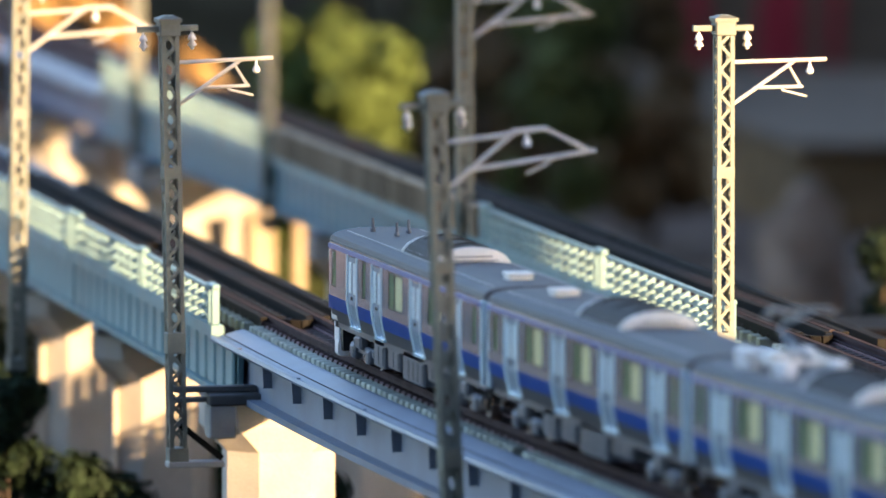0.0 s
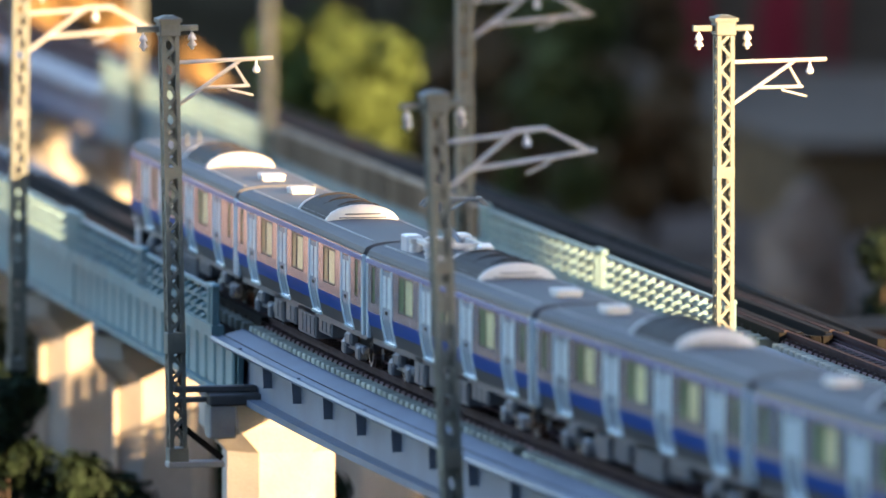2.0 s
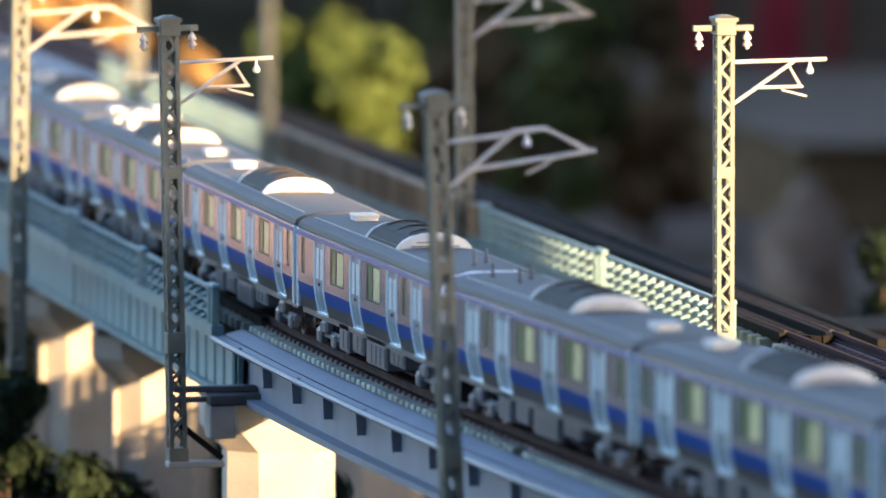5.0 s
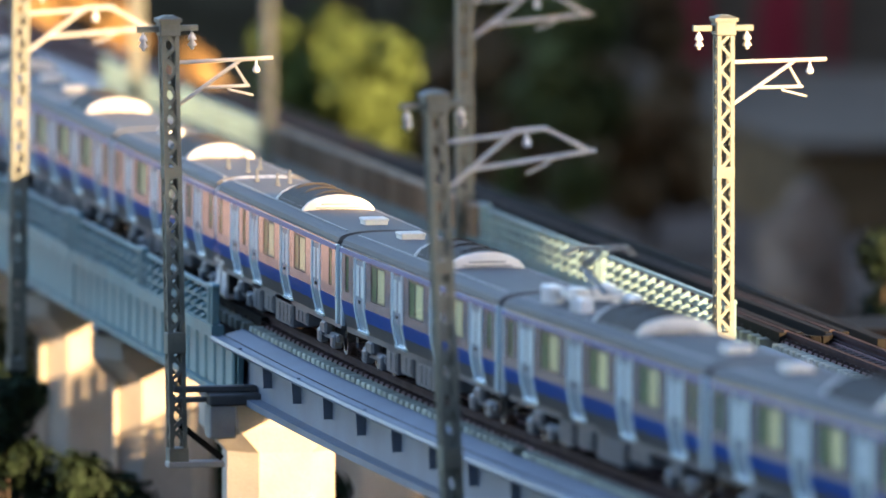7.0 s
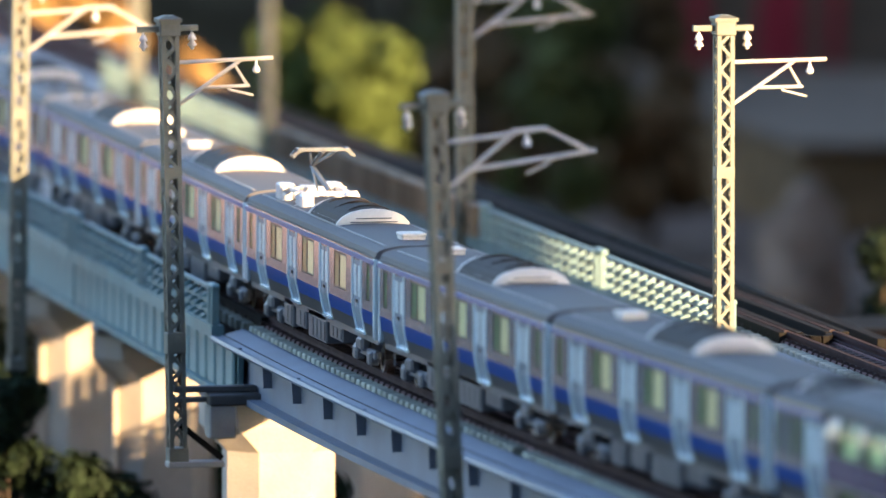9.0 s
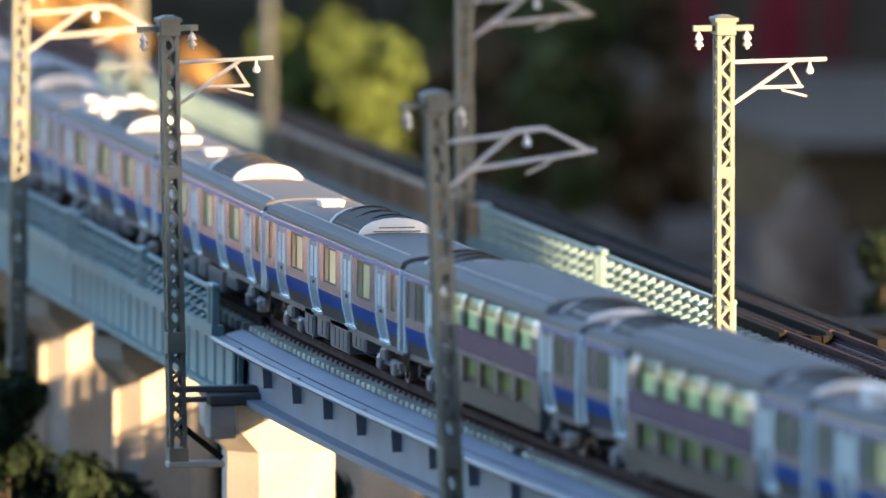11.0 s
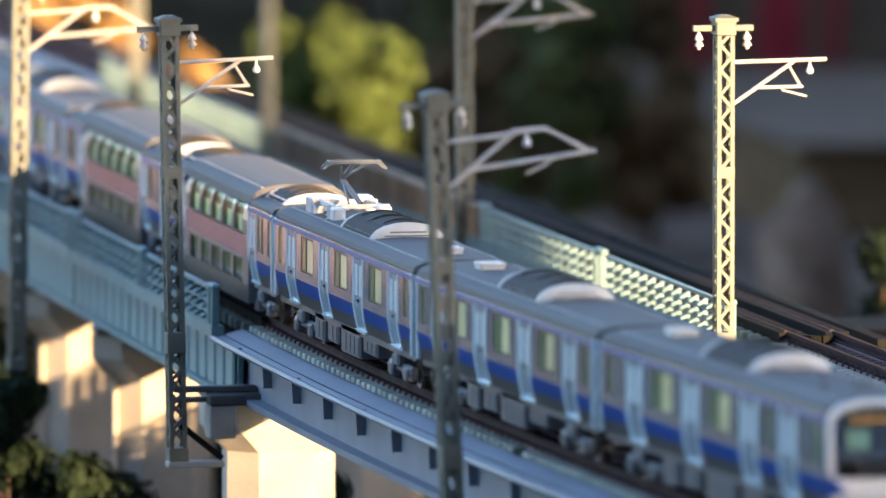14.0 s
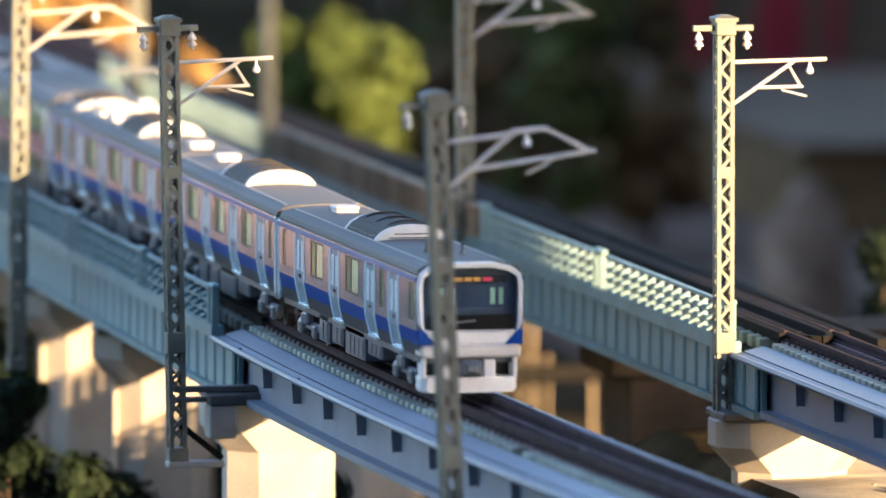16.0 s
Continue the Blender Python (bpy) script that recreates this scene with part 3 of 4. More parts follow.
def window(parent, sx, y, w, z0, z1, split=None):
    bm = bmesh.new()
    f = 0.00035
    for a, b, c, d in ((y - w / 2, y + w / 2, z0, z0 + f), (y - w / 2, y + w / 2, z1 - f, z1), (y - w / 2, y - w / 2 + f, z0 + f, z1 - f), (y + w / 2 - f, y + w / 2, z0 + f, z1 - f)):
        wall(bm, sx, a, b, c, d, 0.00003, 0.0005, 1)
    if split is not None:
        wall(bm, sx, y + split - 0.0003, y + split + 0.0003, z0 + f, z1 - f, 0.00003, 0.0005, 1)
    win = part("window", bm, M_FRAME, parent, "dark-framed window")
    bm = bmesh.new()
    wall(bm, sx, y - w / 2 + f, y + w / 2 - f, z0 + f, z1 - f, -0.00003, 0.00004, 1)
    pane = part("pane", bm, G_WIN, win, "greenish window glass")
    pane.visible_shadow = False
    # panels behind the glass carry the lit and dim interior in their colours
    bm = bmesh.new()
    a = y - w / 2 + f
    b = y + w / 2 - f if split is None else y + split - 0.0004
    wall(bm, sx, a, b, z0 + 0.0001, z1 - 0.0001, -0.00012, 0.0002, 1)
    if split is not None:
        bm2 = bmesh.new()
        wall(bm2, sx, y + split + 0.0004, y + w / 2 - f, z0 + 0.0001, z1 - 0.0001, -0.00012, 0.0002, 1)
        part("side_blind", bm2, M_DIMPANEL, win, "green panel standing for the dim interior")
    part("blind", bm, M_LITPANEL if split is not None else M_DIMPANEL, win, "panel with the interior light put into its colour")
    return win


def door(parent, sx, y, w=0.0086, z0=0.0074, z1=0.0207):
    bm = bmesh.new()
    for a, b in ((y - w / 2, y - 0.00012), (y + 0.00012, y + w / 2)):
        wall(bm, sx, a, b, z0, z1, -0.0001, 0.0004, 6)
    leaves = bm
    # frame strips paint the bright sky edge of each door
    bm = bmesh.new()
    for yy in (y - w / 2, y + w / 2):
        wall(bm, sx, yy - 0.00060, yy + 0.00060, z0 - 0.0001, z1 + 0.0003, 0.00010, 0.0006, 6)
    wall(bm, sx, y - w / 2, y + w / 2, z0 - 0.0003, z0 + 0.0002, 0.0004, 0.0007, 1)
    d = part("door", leaves, M_LEAF_DOOR, parent, "silver double sliding door")
    part("door_frame", bm, M_DOOR, d, "silver door frame, sky highlight in its colour")
    for c in (-0.0021, 0.0021):
        bm = bmesh.new()
        wall(bm, sx, y + c - 0.0012, y + c + 0.0012, 0.0140, 0.0198, -0.00004, 0.0002, 1)
        part("pane", bm, G_DOORPANE, d, "tall narrow door pane, sky reflection in its colour")
    for c in (-0.0006, 0.0006):
        bm = bmesh.new()
        wall(bm, sx, y + c - 0.00013, y + c + 0.00013, 0.0128, 0.0134, 0.0001, 0.0003, 1)
        part("handle", bm, M_BLACK, d, "small dark door handle")
    return d


M_PANEPALE = mat("pane_pale", (0.62, 0.92, 0.62), 0.5, 0, 0.1, 150, 1200, 0.0)
M_CABIN = mat("cabin_dark_blue", (0.09, 0.12, 0.17), 0.7, 0, 0.3, 150, 1200, 0.0)
# pale yellow stands for the sunlit interior behind the windows
M_LITPANEL = mat("blind_yellow_green", (0.94, 0.86, 0.54), 0.75, 0, 0.15, 90, 1200, 0.05)
# opaque pane whose pale blue stands in for reflected sky
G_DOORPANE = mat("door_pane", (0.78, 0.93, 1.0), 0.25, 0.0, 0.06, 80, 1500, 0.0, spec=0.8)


def bogie(parent, y):
    bm = bmesh.new()
    for sx in (-1, 1):
        box(bm, *sorted((sx * 0.0066, sx * 0.0078)), -0.0105, 0.0105, 0.0026, 0.0042, 0.0003)
        for yy in (-0.007, 0.007):
            box(bm, *sorted((sx * 0.0064, sx * 0.0084)), yy - 0.0017, yy + 0.0017, 0.0014, 0.0040, 0.0004)
        box(bm, *sorted((sx * 0.0068, sx * 0.0088)), -0.0024, 0.0024, 0.0036, 0.0062, 0.0005)
        box(bm, *sorted((sx * 0.0072, sx * 0.0086)), 0.0030, 0.0042, 0.0030, 0.0056, 0.0003)
    box(bm, -0.0066, 0.0066, -0.0020, 0.0020, 0.0030, 0.0060)
    b = part("bogie", bm, M_UNDER, parent, "dark grey bogie frame")
    b.matrix_basis = Matrix.Translation((0, y, 0))
    for yy in (-0.007, 0.007):
        bm = bmesh.new()
        for sx in (-1, 1):
            rings = []
            for x, r in ((0.0037, 0.0030), (0.0041, 0.0028), (0.0041, 0.00265), (0.0056, 0.00258), (0.0056, 0.0018), (0.0052, 0.0016)):
                rings.append([(sx * x, r * math.cos(i * math.pi / 9), 0.00265 + r * math.sin(i * math.pi / 9)) for i in range(18)])
            loft(bm, rings)
        bar(bm, (-0.005, 0, 0.00265), (0.005, 0, 0.00265), 0.0012, n=8)
        w = part("wheelset", bm, M_WHEEL, b, "bright steel wheelset")
        w.matrix_basis = Matrix.Translation((0, yy, 0))


def underfloor(parent, lay):
    for y, l, x0, x1, z in lay:
        bm = bmesh.new()
        box(bm, x0, x1, y - l / 2, y + l / 2, z, 0.0073, 0.0003)
        for i in range(int(l / 0.004)):
            yy = y - l / 2 + 0.002 + i * 0.004
            for x, d in ((x0, -0.00015), (x1, 0.00015)):
                box(bm, *sorted((x, x + d)), yy - 0.0013, yy + 0.0013, z + 0.0006, 0.0058)
        part("underfloor_box", bm, M_UNDER, parent, "grey equipment box under the floor")


def cooler(parent, y, l=0.030, w=0.0071, z=0.0242, h=0.0035):
    """A roof air conditioner with a segment-shaped end, louvre lines and dark grilles."""
    def ring(yy, k=1.0, dz=0.0):
        pts = [(w * k * math.cos(math.pi * i / 10), yy, z - 0.0012 + dz + (h + 0.0008) * k * math.sin(math.pi * i / 10) ** 0.8) for i in range(11)]
        return pts + [(-w * k, yy, z - 0.0020), (w * k, yy, z - 0.0020)]
    bm = bmesh.new()
    loft(bm, [ring(y - l / 2, 0.96), ring(y - l / 2 + 0.0006), ring(y + l / 2 - 0.0006), ring(y + l / 2, 0.96)])
    c = part("air_conditioner", bm, M_ACDARK, parent, "grey roof air conditioner with dark grilles and pale ends")
    for s in (-1, 1):
        bm = bmesh.new()
        loft(bm, [ring(y + s * (l / 2 - 0.0016), 1.02), ring(y + s * (l / 2 - 0.0004), 1.03), ring(y + s * (l / 2 + 0.0001), 0.99)])
        part("end_panel", bm, M_AC, c, "pale louvred end panel", True)
    for s in (-1, 1):
        for i in range(3):
            bm = bmesh.new()
            zz, ww = z - 0.0001 + i * 0.2 * h, w * (0.80 - i * 0.16)
            box(bm, -ww, ww, *sorted((y + s * (l / 2 - 0.0002), y + s * (l / 2 + 0.0002))), zz, zz + 0.00022)
            part("louvre", bm, M_UNDER, c)
    bm = bmesh.new()
    for a, b in ((-l / 2 + 0.0012, -0.0004), (0.0004, l / 2 - 0.0012)):
        prof = [(w * 0.93 * math.cos(math.pi * (0.04 + 0.92 * i / 8)), z - 0.0010 + (h + 0.00085) * math.sin(math.pi * (0.04 + 0.92 * i / 8)) ** 0.8) for i in range(9)]
        ring2 = lambda yy: [(x, yy, zz) for x, zz in prof] + [(x * 0.9, yy, zz - 0.0006) for x, zz in reversed(prof)]
        loft(bm, [ring2(y + a), ring2(y + b)])
    g = part("grille", bm, M_ACDARK, c, "dark roof grille")
    bm = bmesh.new()
    for sx in (-1, 1):
        for i in range(3):
            yy, e = y - l / 2 + (i + 0.1) * l / 3, 0.8 * l / 3
            for k in range(3):
                zz = z - 0.0008 + k * 0.0007
                box(bm, *sorted((sx * w * (0.86 - 0.04 * k), sx * w * (1.02 - 0.05 * k))), yy, yy + e, zz, zz + 0.00016)
    tagged(part("side_slot", bm, M_LOWDECK, c, "silver slats along the cooler side"), kind="stuff")
    for i in range(3):
        bm = bmesh.new()
        yy = y - l / 2 + (i + 0.5) * l / 3
        ring3 = [(w * 0.80 * math.cos(math.pi * (0.1 + 0.8 * j / 8)), z - 0.0008 + (h + 0.00085) * math.sin(math.pi * (0.1 + 0.8 * j / 8)) ** 0.8) for j in range(9)]
        for (xa, za), (xb, zb) in zip(ring3, ring3[1:]):
            bar(bm, (xa, yy, za), (xb, yy, zb), 0.0005, 0.0003)
        part("grille_bar", bm, M_ACDARK, c)
    return c


def vent(parent, y, z=0.0245):
    bm = bmesh.new()
    box(bm, -0.0022, 0.0022, y - 0.0026, y + 0.0026, z - 0.0004, z + 0.0010, 0.0002)
    box(bm, -0.0024, 0.0024, y - 0.0028, y + 0.0028, z + 0.0008, z + 0.0014, 0.0002)
    part("roof_vent", bm, M_AC, parent, "pale roof vent box")


def antennas(parent, y):
    for x, yy in ((-0.0035, y), (0.0020, y - 0.006), (-0.0015, y - 0.012)):
        bm = bmesh.new()
        turned(bm, x, yy, [(0.0006, 0.0236), (0.0005, 0.0252), (0.0003, 0.0254), (0.00025, 0.0272), (0.0001, 0.0273)], 8)
        part("antenna", bm, M_UNDER, parent)


def pantograph(parent, y):
    bm = bmesh.new()
    for yy in (y - 0.006, y + 0.006):
        box(bm, -0.0062, 0.0062, yy - 0.0006, yy + 0.0006, 0.0262, 0.0270)
    for x in (-0.0045, 0.0045):
        box(bm, x - 0.0005, x + 0.0005, y - 0.0085, y + 0.0085, 0.0262, 0.0270)
    p = part("pantograph", bm, M_AC, parent, "grey single-arm pantograph on white insulators")
    for x in (-0.0050, 0.0050):
        for yy in (y - 0.0065, y + 0.0065):
            bm = bmesh.new()
            turned(bm, x, yy, [(0.0010, 0.0236), (0.0013, 0.0244), (0.0008, 0.0247), (0.0013, 0.0252), (0.0008, 0.0255), (0.0012, 0.0261), (0.0006, 0.0263)], 10)
            part("insulator", bm, M_INS, p, "white insulator", True)
    for x0, x1, ya, yb, zt in ((-0.0062, -0.0032, 0.0082, 0.0135, 0.0274), (-0.0016, 0.0016, 0.0090, 0.0135, 0.0268), (0.0030, 0.0060, 0.0080, 0.0130, 0.0275), (-0.0058, -0.0034, -0.0125, -0.0085, 0.0268), (0.0030, 0.0056, -0.0120, -0.0085, 0.0270)):
        bm = bmesh.new()
        box(bm, x0, x1, y + ya, y + yb, 0.0230, zt, 0.0003)
        part("switch_box", bm, M_INS, p, "white roof switch box")
    bm = bmesh.new()
    k = (0, y + 0.0085, 0.0308)
    bar(bm, (0.0012, y - 0.004, 0.0268), k, 0.0011, n=6)
    bar(bm, (-0.0008, y - 0.002, 0.0268), k, 0.0005, n=6)
    bar(bm, k, (0, y - 0.003, 0.0345), 0.0009, n=6)
    for sx in (-1, 1):
        bar(bm, k, (sx * 0.0025, y - 0.003, 0.0345), 0.0005, n=6)
    part("arm", bm, M_UNDER, p, "dark folding arm")
    bm = bmesh.new()
    for yy in (y - 0.0045, y - 0.0015):
        pts = [(-0.0060, 0.0336), (-0.0051, 0.0346), (-0.0040, 0.0349), (0.0040, 0.0349), (0.0051, 0.0346), (0.0060, 0.0336)]
        for (x0, z0), (x1, z1) in zip(pts, pts[1:]):
            bar(bm, (x0, yy, z0), (x1, yy, z1), 0.0005)
    for x in (-0.0048, 0.0048):
        bar(bm, (x, y - 0.0045, 0.0349), (x, y - 0.0015, 0.0349), 0.0006)
    part("collector_head", bm, M_UNDER, p, "collector head with bent horns")


def end_wall(parent, y, sy):
    """The flat end of a car, with a rubber gangway."""
    bm = bmesh.new()
    ring = [(-0.0090, 0.0070), (0.0090, 0.0070), (0.0096, 0.0120), (0.0096, 0.0210), (0.0090, 0.0224), (0.005, 0.0241), (-0.005, 0.0241), (-0.0090, 0.0224), (-0.0096, 0.0210), (-0.0096, 0.0120)]
    loft(bm, [[(x, y + d, z) for x, z in ring] for d in (0, -sy * 0.0006)])
    part("end_wall", bm, M_STEEL, parent)
    bm = bmesh.new()
    box(bm, -0.0045, 0.0045, *sorted((y, y + sy * 0.0019)), 0.0062, 0.0215, 0.0003)
    part("gangway", bm, M_UNDER_DARK, parent, "dark grey rubber gangway bellows")
    for sx in (-1, 1):
        bm = bmesh.new()
        box(bm, *sorted((sx * 0.0091, sx * 0.0099)), *sorted((y - sy * 0.0012, y + sy * 0.0002)), 0.0072, 0.0222, 0.0002)
        part("corner_post", bm, M_DOOR, parent, "bright silver corner post")


def cab(parent, y, sy):
    """A driver's cab front: white surround, dark screen, sign, blue corners, skirt."""
    Y = lambda d: y + sy * d
    outer = [(-0.0088, 0.0122), (-0.0096, 0.0134), (-0.0098, 0.0202), (-0.0094, 0.0224), (-0.0077, 0.0238), (-0.004, 0.0246), (0.004, 0.0246), (0.0077, 0.0238), (0.0094, 0.0224), (0.0098, 0.0202), (0.0096, 0.0134), (0.0088, 0.0122)]
    inner = [(-0.0084, 0.0122), (-0.0087, 0.0134), (-0.0089, 0.0204), (-0.0086, 0.0219), (-0.0072, 0.0229), (-0.004, 0.0236), (0.004, 0.0236), (0.0072, 0.0229), (0.0086, 0.0219), (0.0089, 0.0204), (0.0087, 0.0134), (0.0084, 0.0122)]
    bm = bmesh.new()
    rings = [[(x, Y(-0.0035), z) for x, z in outer], [(x, Y(0.0006), z) for x, z in outer], [(x * 0.97, Y(0.0013), z - 0.0001) for x, z in outer], [(x, Y(0.0012), z) for x, z in inner], [(x, Y(-0.0008), z) for x, z in inner]]
    loft(bm, rings, False)
    part("cab_surround", bm, M_WHITE, parent, "white cab front surround")
    bm = bmesh.new()
    loft(bm, [[(x, Y(-0.0012), z) for x, z in inner], [(x, Y(-0.0052), z) for x, z in inner]])
    part("cab_backing", bm, M_CABIN, parent, "dark cab interior")
    bm = bmesh.new()
    loft(bm, [[(x, Y(0.0006), z) for x, z in inner], [(x, Y(0.0004), z) for x, z in inner]])
    g = part("windscreen", bm, G_CAB, parent, "dark curved windscreen")
    g.visible_shadow = False
    bm = bmesh.new()
    box(bm, -0.0078, 0.0078, *sorted((Y(0.0004), Y(0.0009))), 0.0123, 0.0150, 0.0001)
    part("lower_screen_panel", bm, M_PANELBLACK, parent, "glossy black panel")
    bm = bmesh.new()
    box(bm, -0.0068, 0.0068, *sorted((Y(-0.0002), Y(0.0003))), 0.0208, 0.0222)
    part("sign_box", bm, M_BLACK, parent)
    for x0, x1, mt in ((-0.0055, -0.0040, L_AMBER), (-0.0036, -0.0014, L_AMBER), (-0.0010, 0.0004, L_AMBER), (0.0007, 0.0019, L_AMBER), (0.0024, 0.0041, L_RED)):
        bm = bmesh.new()
        box(bm, x0, x1, *sorted((Y(0.0003), Y(0.00038))), 0.0211, 0.0218)
        part("sign_bar", bm, mt, parent, "lit destination sign")
    for x0, x1 in ((-0.0058, -0.0046), (-0.0043, -0.0024), (0.0040, 0.0049), (0.0056, 0.0064)):
        bm = bmesh.new()
        box(bm, x0, x1, *sorted((Y(-0.0010), Y(-0.0008))), 0.0168, 0.0198)
        part("rear_pane", bm, M_PANEPALE, parent, "pale pane seen through the cab")
    bm = bmesh.new()
    box(bm, -0.0085, 0.0085, *sorted((Y(-0.004), Y(0.0010))), 0.0096, 0.0123, 0.0004)
    part("front_panel", bm, M_WHITE, parent, "white front panel")
    bm = bmesh.new()
    box(bm, -0.0070, 0.0066, *sorted((Y(-0.0010), Y(-0.0006))), 0.0152, 0.0160)
    part("desk", bm, M_UNDER, parent, "grey driver's desk edge")
    bm = bmesh.new()
    bar(bm, (0.0010, Y(0.0010), 0.0140), (-0.0040, Y(0.0010), 0.0136), 0.0003)
    bar(bm, (-0.0040, Y(0.0010), 0.0136), (-0.0052, Y(0.0010), 0.0166), 0.00025)
    part("wiper", bm, M_UNDER, parent, "thin windscreen wiper")
    for sx in (-1, 1):
        bm = bmesh.new()
        a = [(sx * 0.0064, 0.0097), (sx * 0.0096, 0.0097), (sx * 0.0096, 0.0124), (sx * 0.0088, 0.0124)]
        loft(bm, [[(x, Y(0.0013), z) for x, z in a], [(x, Y(-0.0035), z) for x, z in a]])
        part("corner_panel", bm, M_BLUE, parent, "blue corner panel")
    bm = bmesh.new()
    box(bm, -0.0092, 0.0092, *sorted((Y(-0.0045), Y(0.0012))), 0.0073, 0.0096, 0.0004)
    part("bumper_band", bm, M_BAND, parent, "light grey band")
    bm = bmesh.new()
    rim = [(-0.0090, -0.0045), (-0.0089, -0.0010), (-0.0078, 0.0003), (-0.0030, 0.0008), (0.0030, 0.0008), (0.0078, 0.0003), (0.0089, -0.0010), (0.0090, -0.0045)]
    loft(bm, [[(x * k, Y(d), z) for x, d in rim] for k, z in ((0.95, 0.0009), (1.0, 0.0014), (1.0, 0.0034), (0.99, 0.0037))])
    for x0, x1, z1 in ((0.0026, 0.0048, 0.0068), (0.0080, 0.0088, 0.0074), (-0.0048, -0.0030, 0.0064), (-0.0088, -0.0080, 0.0074)):
        box(bm, x0, x1, *sorted((Y(-0.004), Y(0.0001))), 0.0034, z1, 0.0002)
    part("skirt", bm, M_WHITE, parent, "white snow-plough skirt")
    bm = bmesh.new()
    box(bm, -0.0084, 0.0084, *sorted((Y(-0.006), Y(-0.0042))), 0.0020, 0.0080)
    part("underside", bm, M_BLACK, parent)
    bm = bmesh.new()
    box(bm, -0.0020, 0.0020, *sorted((Y(-0.003), Y(0.0022))), 0.0040, 0.0068, 0.0004)
    box(bm, -0.0010, 0.0010, *sorted((Y(0.001), Y(0.0030))), 0.0046, 0.0062, 0.0003)
    part("coupler", bm, M_UNDER, parent, "dark grey coupler")


def car(kind):
    """One coach. kind: plain, panto, cab_front (cab at +y), cab_rear (cab at -y), double."""
    words = {"plain": "silver commuter coach with a blue waist belt", "panto": "silver commuter coach with a raised pantograph",
             "cab_front": "silver cab coach with blue belt and roof aerials", "cab_rear": "silver cab coach with white front and dark screen",
             "double": "silver double-deck coach, reflected violet in its colour, with curved windows"}[kind]
    t = thing("train_car", words, "train car", "coaches of the train")
    flip = -1 if kind == "cab_rear" else 1
    is_cab = kind.startswith("cab")
    y0, y1 = -HALF, HALF
    if is_cab:
        doors = [flip * v / 1000 for v in (45.5, 23.5, -10.5, -44.5)]
        wins = [(flip * v / 1000, w / 1000, s) for v, w, s in ((34.6, 3.2, None), (6.6, 12.2, 0.0012), (-27.5, 12.2, 0.0012), (-60.0, 3.2, None), (61.8, 4.0, None))]
    elif kind == "double":
        doors = [-0.0435, 0.0435]
        wins = [(s * v / 1000, w / 1000, None) for s in (-1, 1) for v, w in ((51.3, 2.6), (55.6, 2.6), (62.8, 2.0))]
    else:
        doors = [v / 1000 for v in (-49.4, -16.5, 16.5, 49.4)]
        wins = [(-0.033, 0.0122, 0.0012), (0.0, 0.0122, 0.0012), (0.033, 0.0122, 0.0012), (-0.0605, 0.0032, None), (0.0605, 0.0032, None)]
    dh = [(d, 0.0086) for d in doors]
    mid = [(0.0, 0.0784)] if kind == "double" else []
    wz0, wz1 = 0.0140, 0.0208
    def panel(name, material, label, sx, a, b, z0, z1, proud=0.0):
        bm = bmesh.new()
        wall(bm, sx, a, b, z0, z1, proud)
        part(name, bm, material, t, label)

    for sx in (-1, 1):
        for a, b in spans(y0, y1, dh + mid):
            panel("lower_panel", M_LOWER, "lower body side with dark reflection in its colour", sx, a, b, 0.0073, 0.0096)
            panel("waist_belt", M_BLUE, "dark blue waist belt", sx, a, b, 0.0096, 0.0122)
            panel("belt_line", M_LINE, "pale pinkish line", sx, a, b, 0.0122, 0.0140)
        for a, b in spans(y0, y1, dh + mid + [(w[0], w[1]) for w in wins]):
            panel("body_side", M_STEEL, "brushed stainless body side", sx, a, b, wz0, wz1)
        for a, b in spans(y0, y1, mid):
            panel("cant_rail", M_STEEL, "brushed stainless strip below the roof", sx, a, b, wz1, 0.0224)
            panel("roof_line", M_BLUE, "thin blue line below the roof", sx, a, b, 0.0211, 0.0219, 0.0003)
    for sx in (-1, 1):
        for d in doors:
            door(t, sx, d)
        for y, w, s in wins:
            window(t, sx, y, w, wz0, wz1, s)
        if kind != "double":
            for y, w in ((0.0045, 0.0034), (0.0010, 0.0011)):
                bm = bmesh.new()
                wall(bm, sx, y - w / 2, y + w / 2, 0.0209, 0.0219, 0.0002, 0.0003, 1)
                part("side_sign", bm, M_BLACK, t, "small dark side sign")
    # floor, partitions and seats seen through the windows
    bm = bmesh.new()
    box(bm, -0.0088, 0.0088, y0 + 0.001, y1 - 0.001, 0.0062, 0.0074)
    part("floor", bm, M_UNDER, t)
    bm = bmesh.new()
    for d in doors:
        for e in (-0.0052, 0.0052):
            for sx in (-1, 1):
                box(bm, *sorted((sx * 0.0040, sx * 0.0090)), d + e - 0.0003, d + e + 0.0003, 0.0074, 0.0215)
    part("partition", bm, M_SEAT, t, "cream partition")
    bm = bmesh.new()
    for sx in (-1, 1):
        for a, e in spans(y0 + 0.003, y1 - 0.003, [(d, 0.0115) for d in doors]):
            box(bm, *sorted((sx * 0.0052, sx * 0.0088)), a, e, 0.0074, 0.0108)
            box(bm, *sorted((sx * 0.0074, sx * 0.0088)), a, e, 0.0108, 0.0145)
    part("seat", bm, M_SEATG, t, "green bench seats")
    top = 0.0247 if kind != "double" else 0.0262
    bm = bmesh.new()
    ys = [y0 + (0.0 if not (is_cab and flip < 0) else 0.0005), y0 + 0.004, y1 - 0.004, y1]
    if kind == "double":
        prof = [(y0, 0.0242), (-0.0412, 0.0242), (-0.0400, top), (0.0400, top), (0.0412, 0.0242), (y1, 0.0242)]
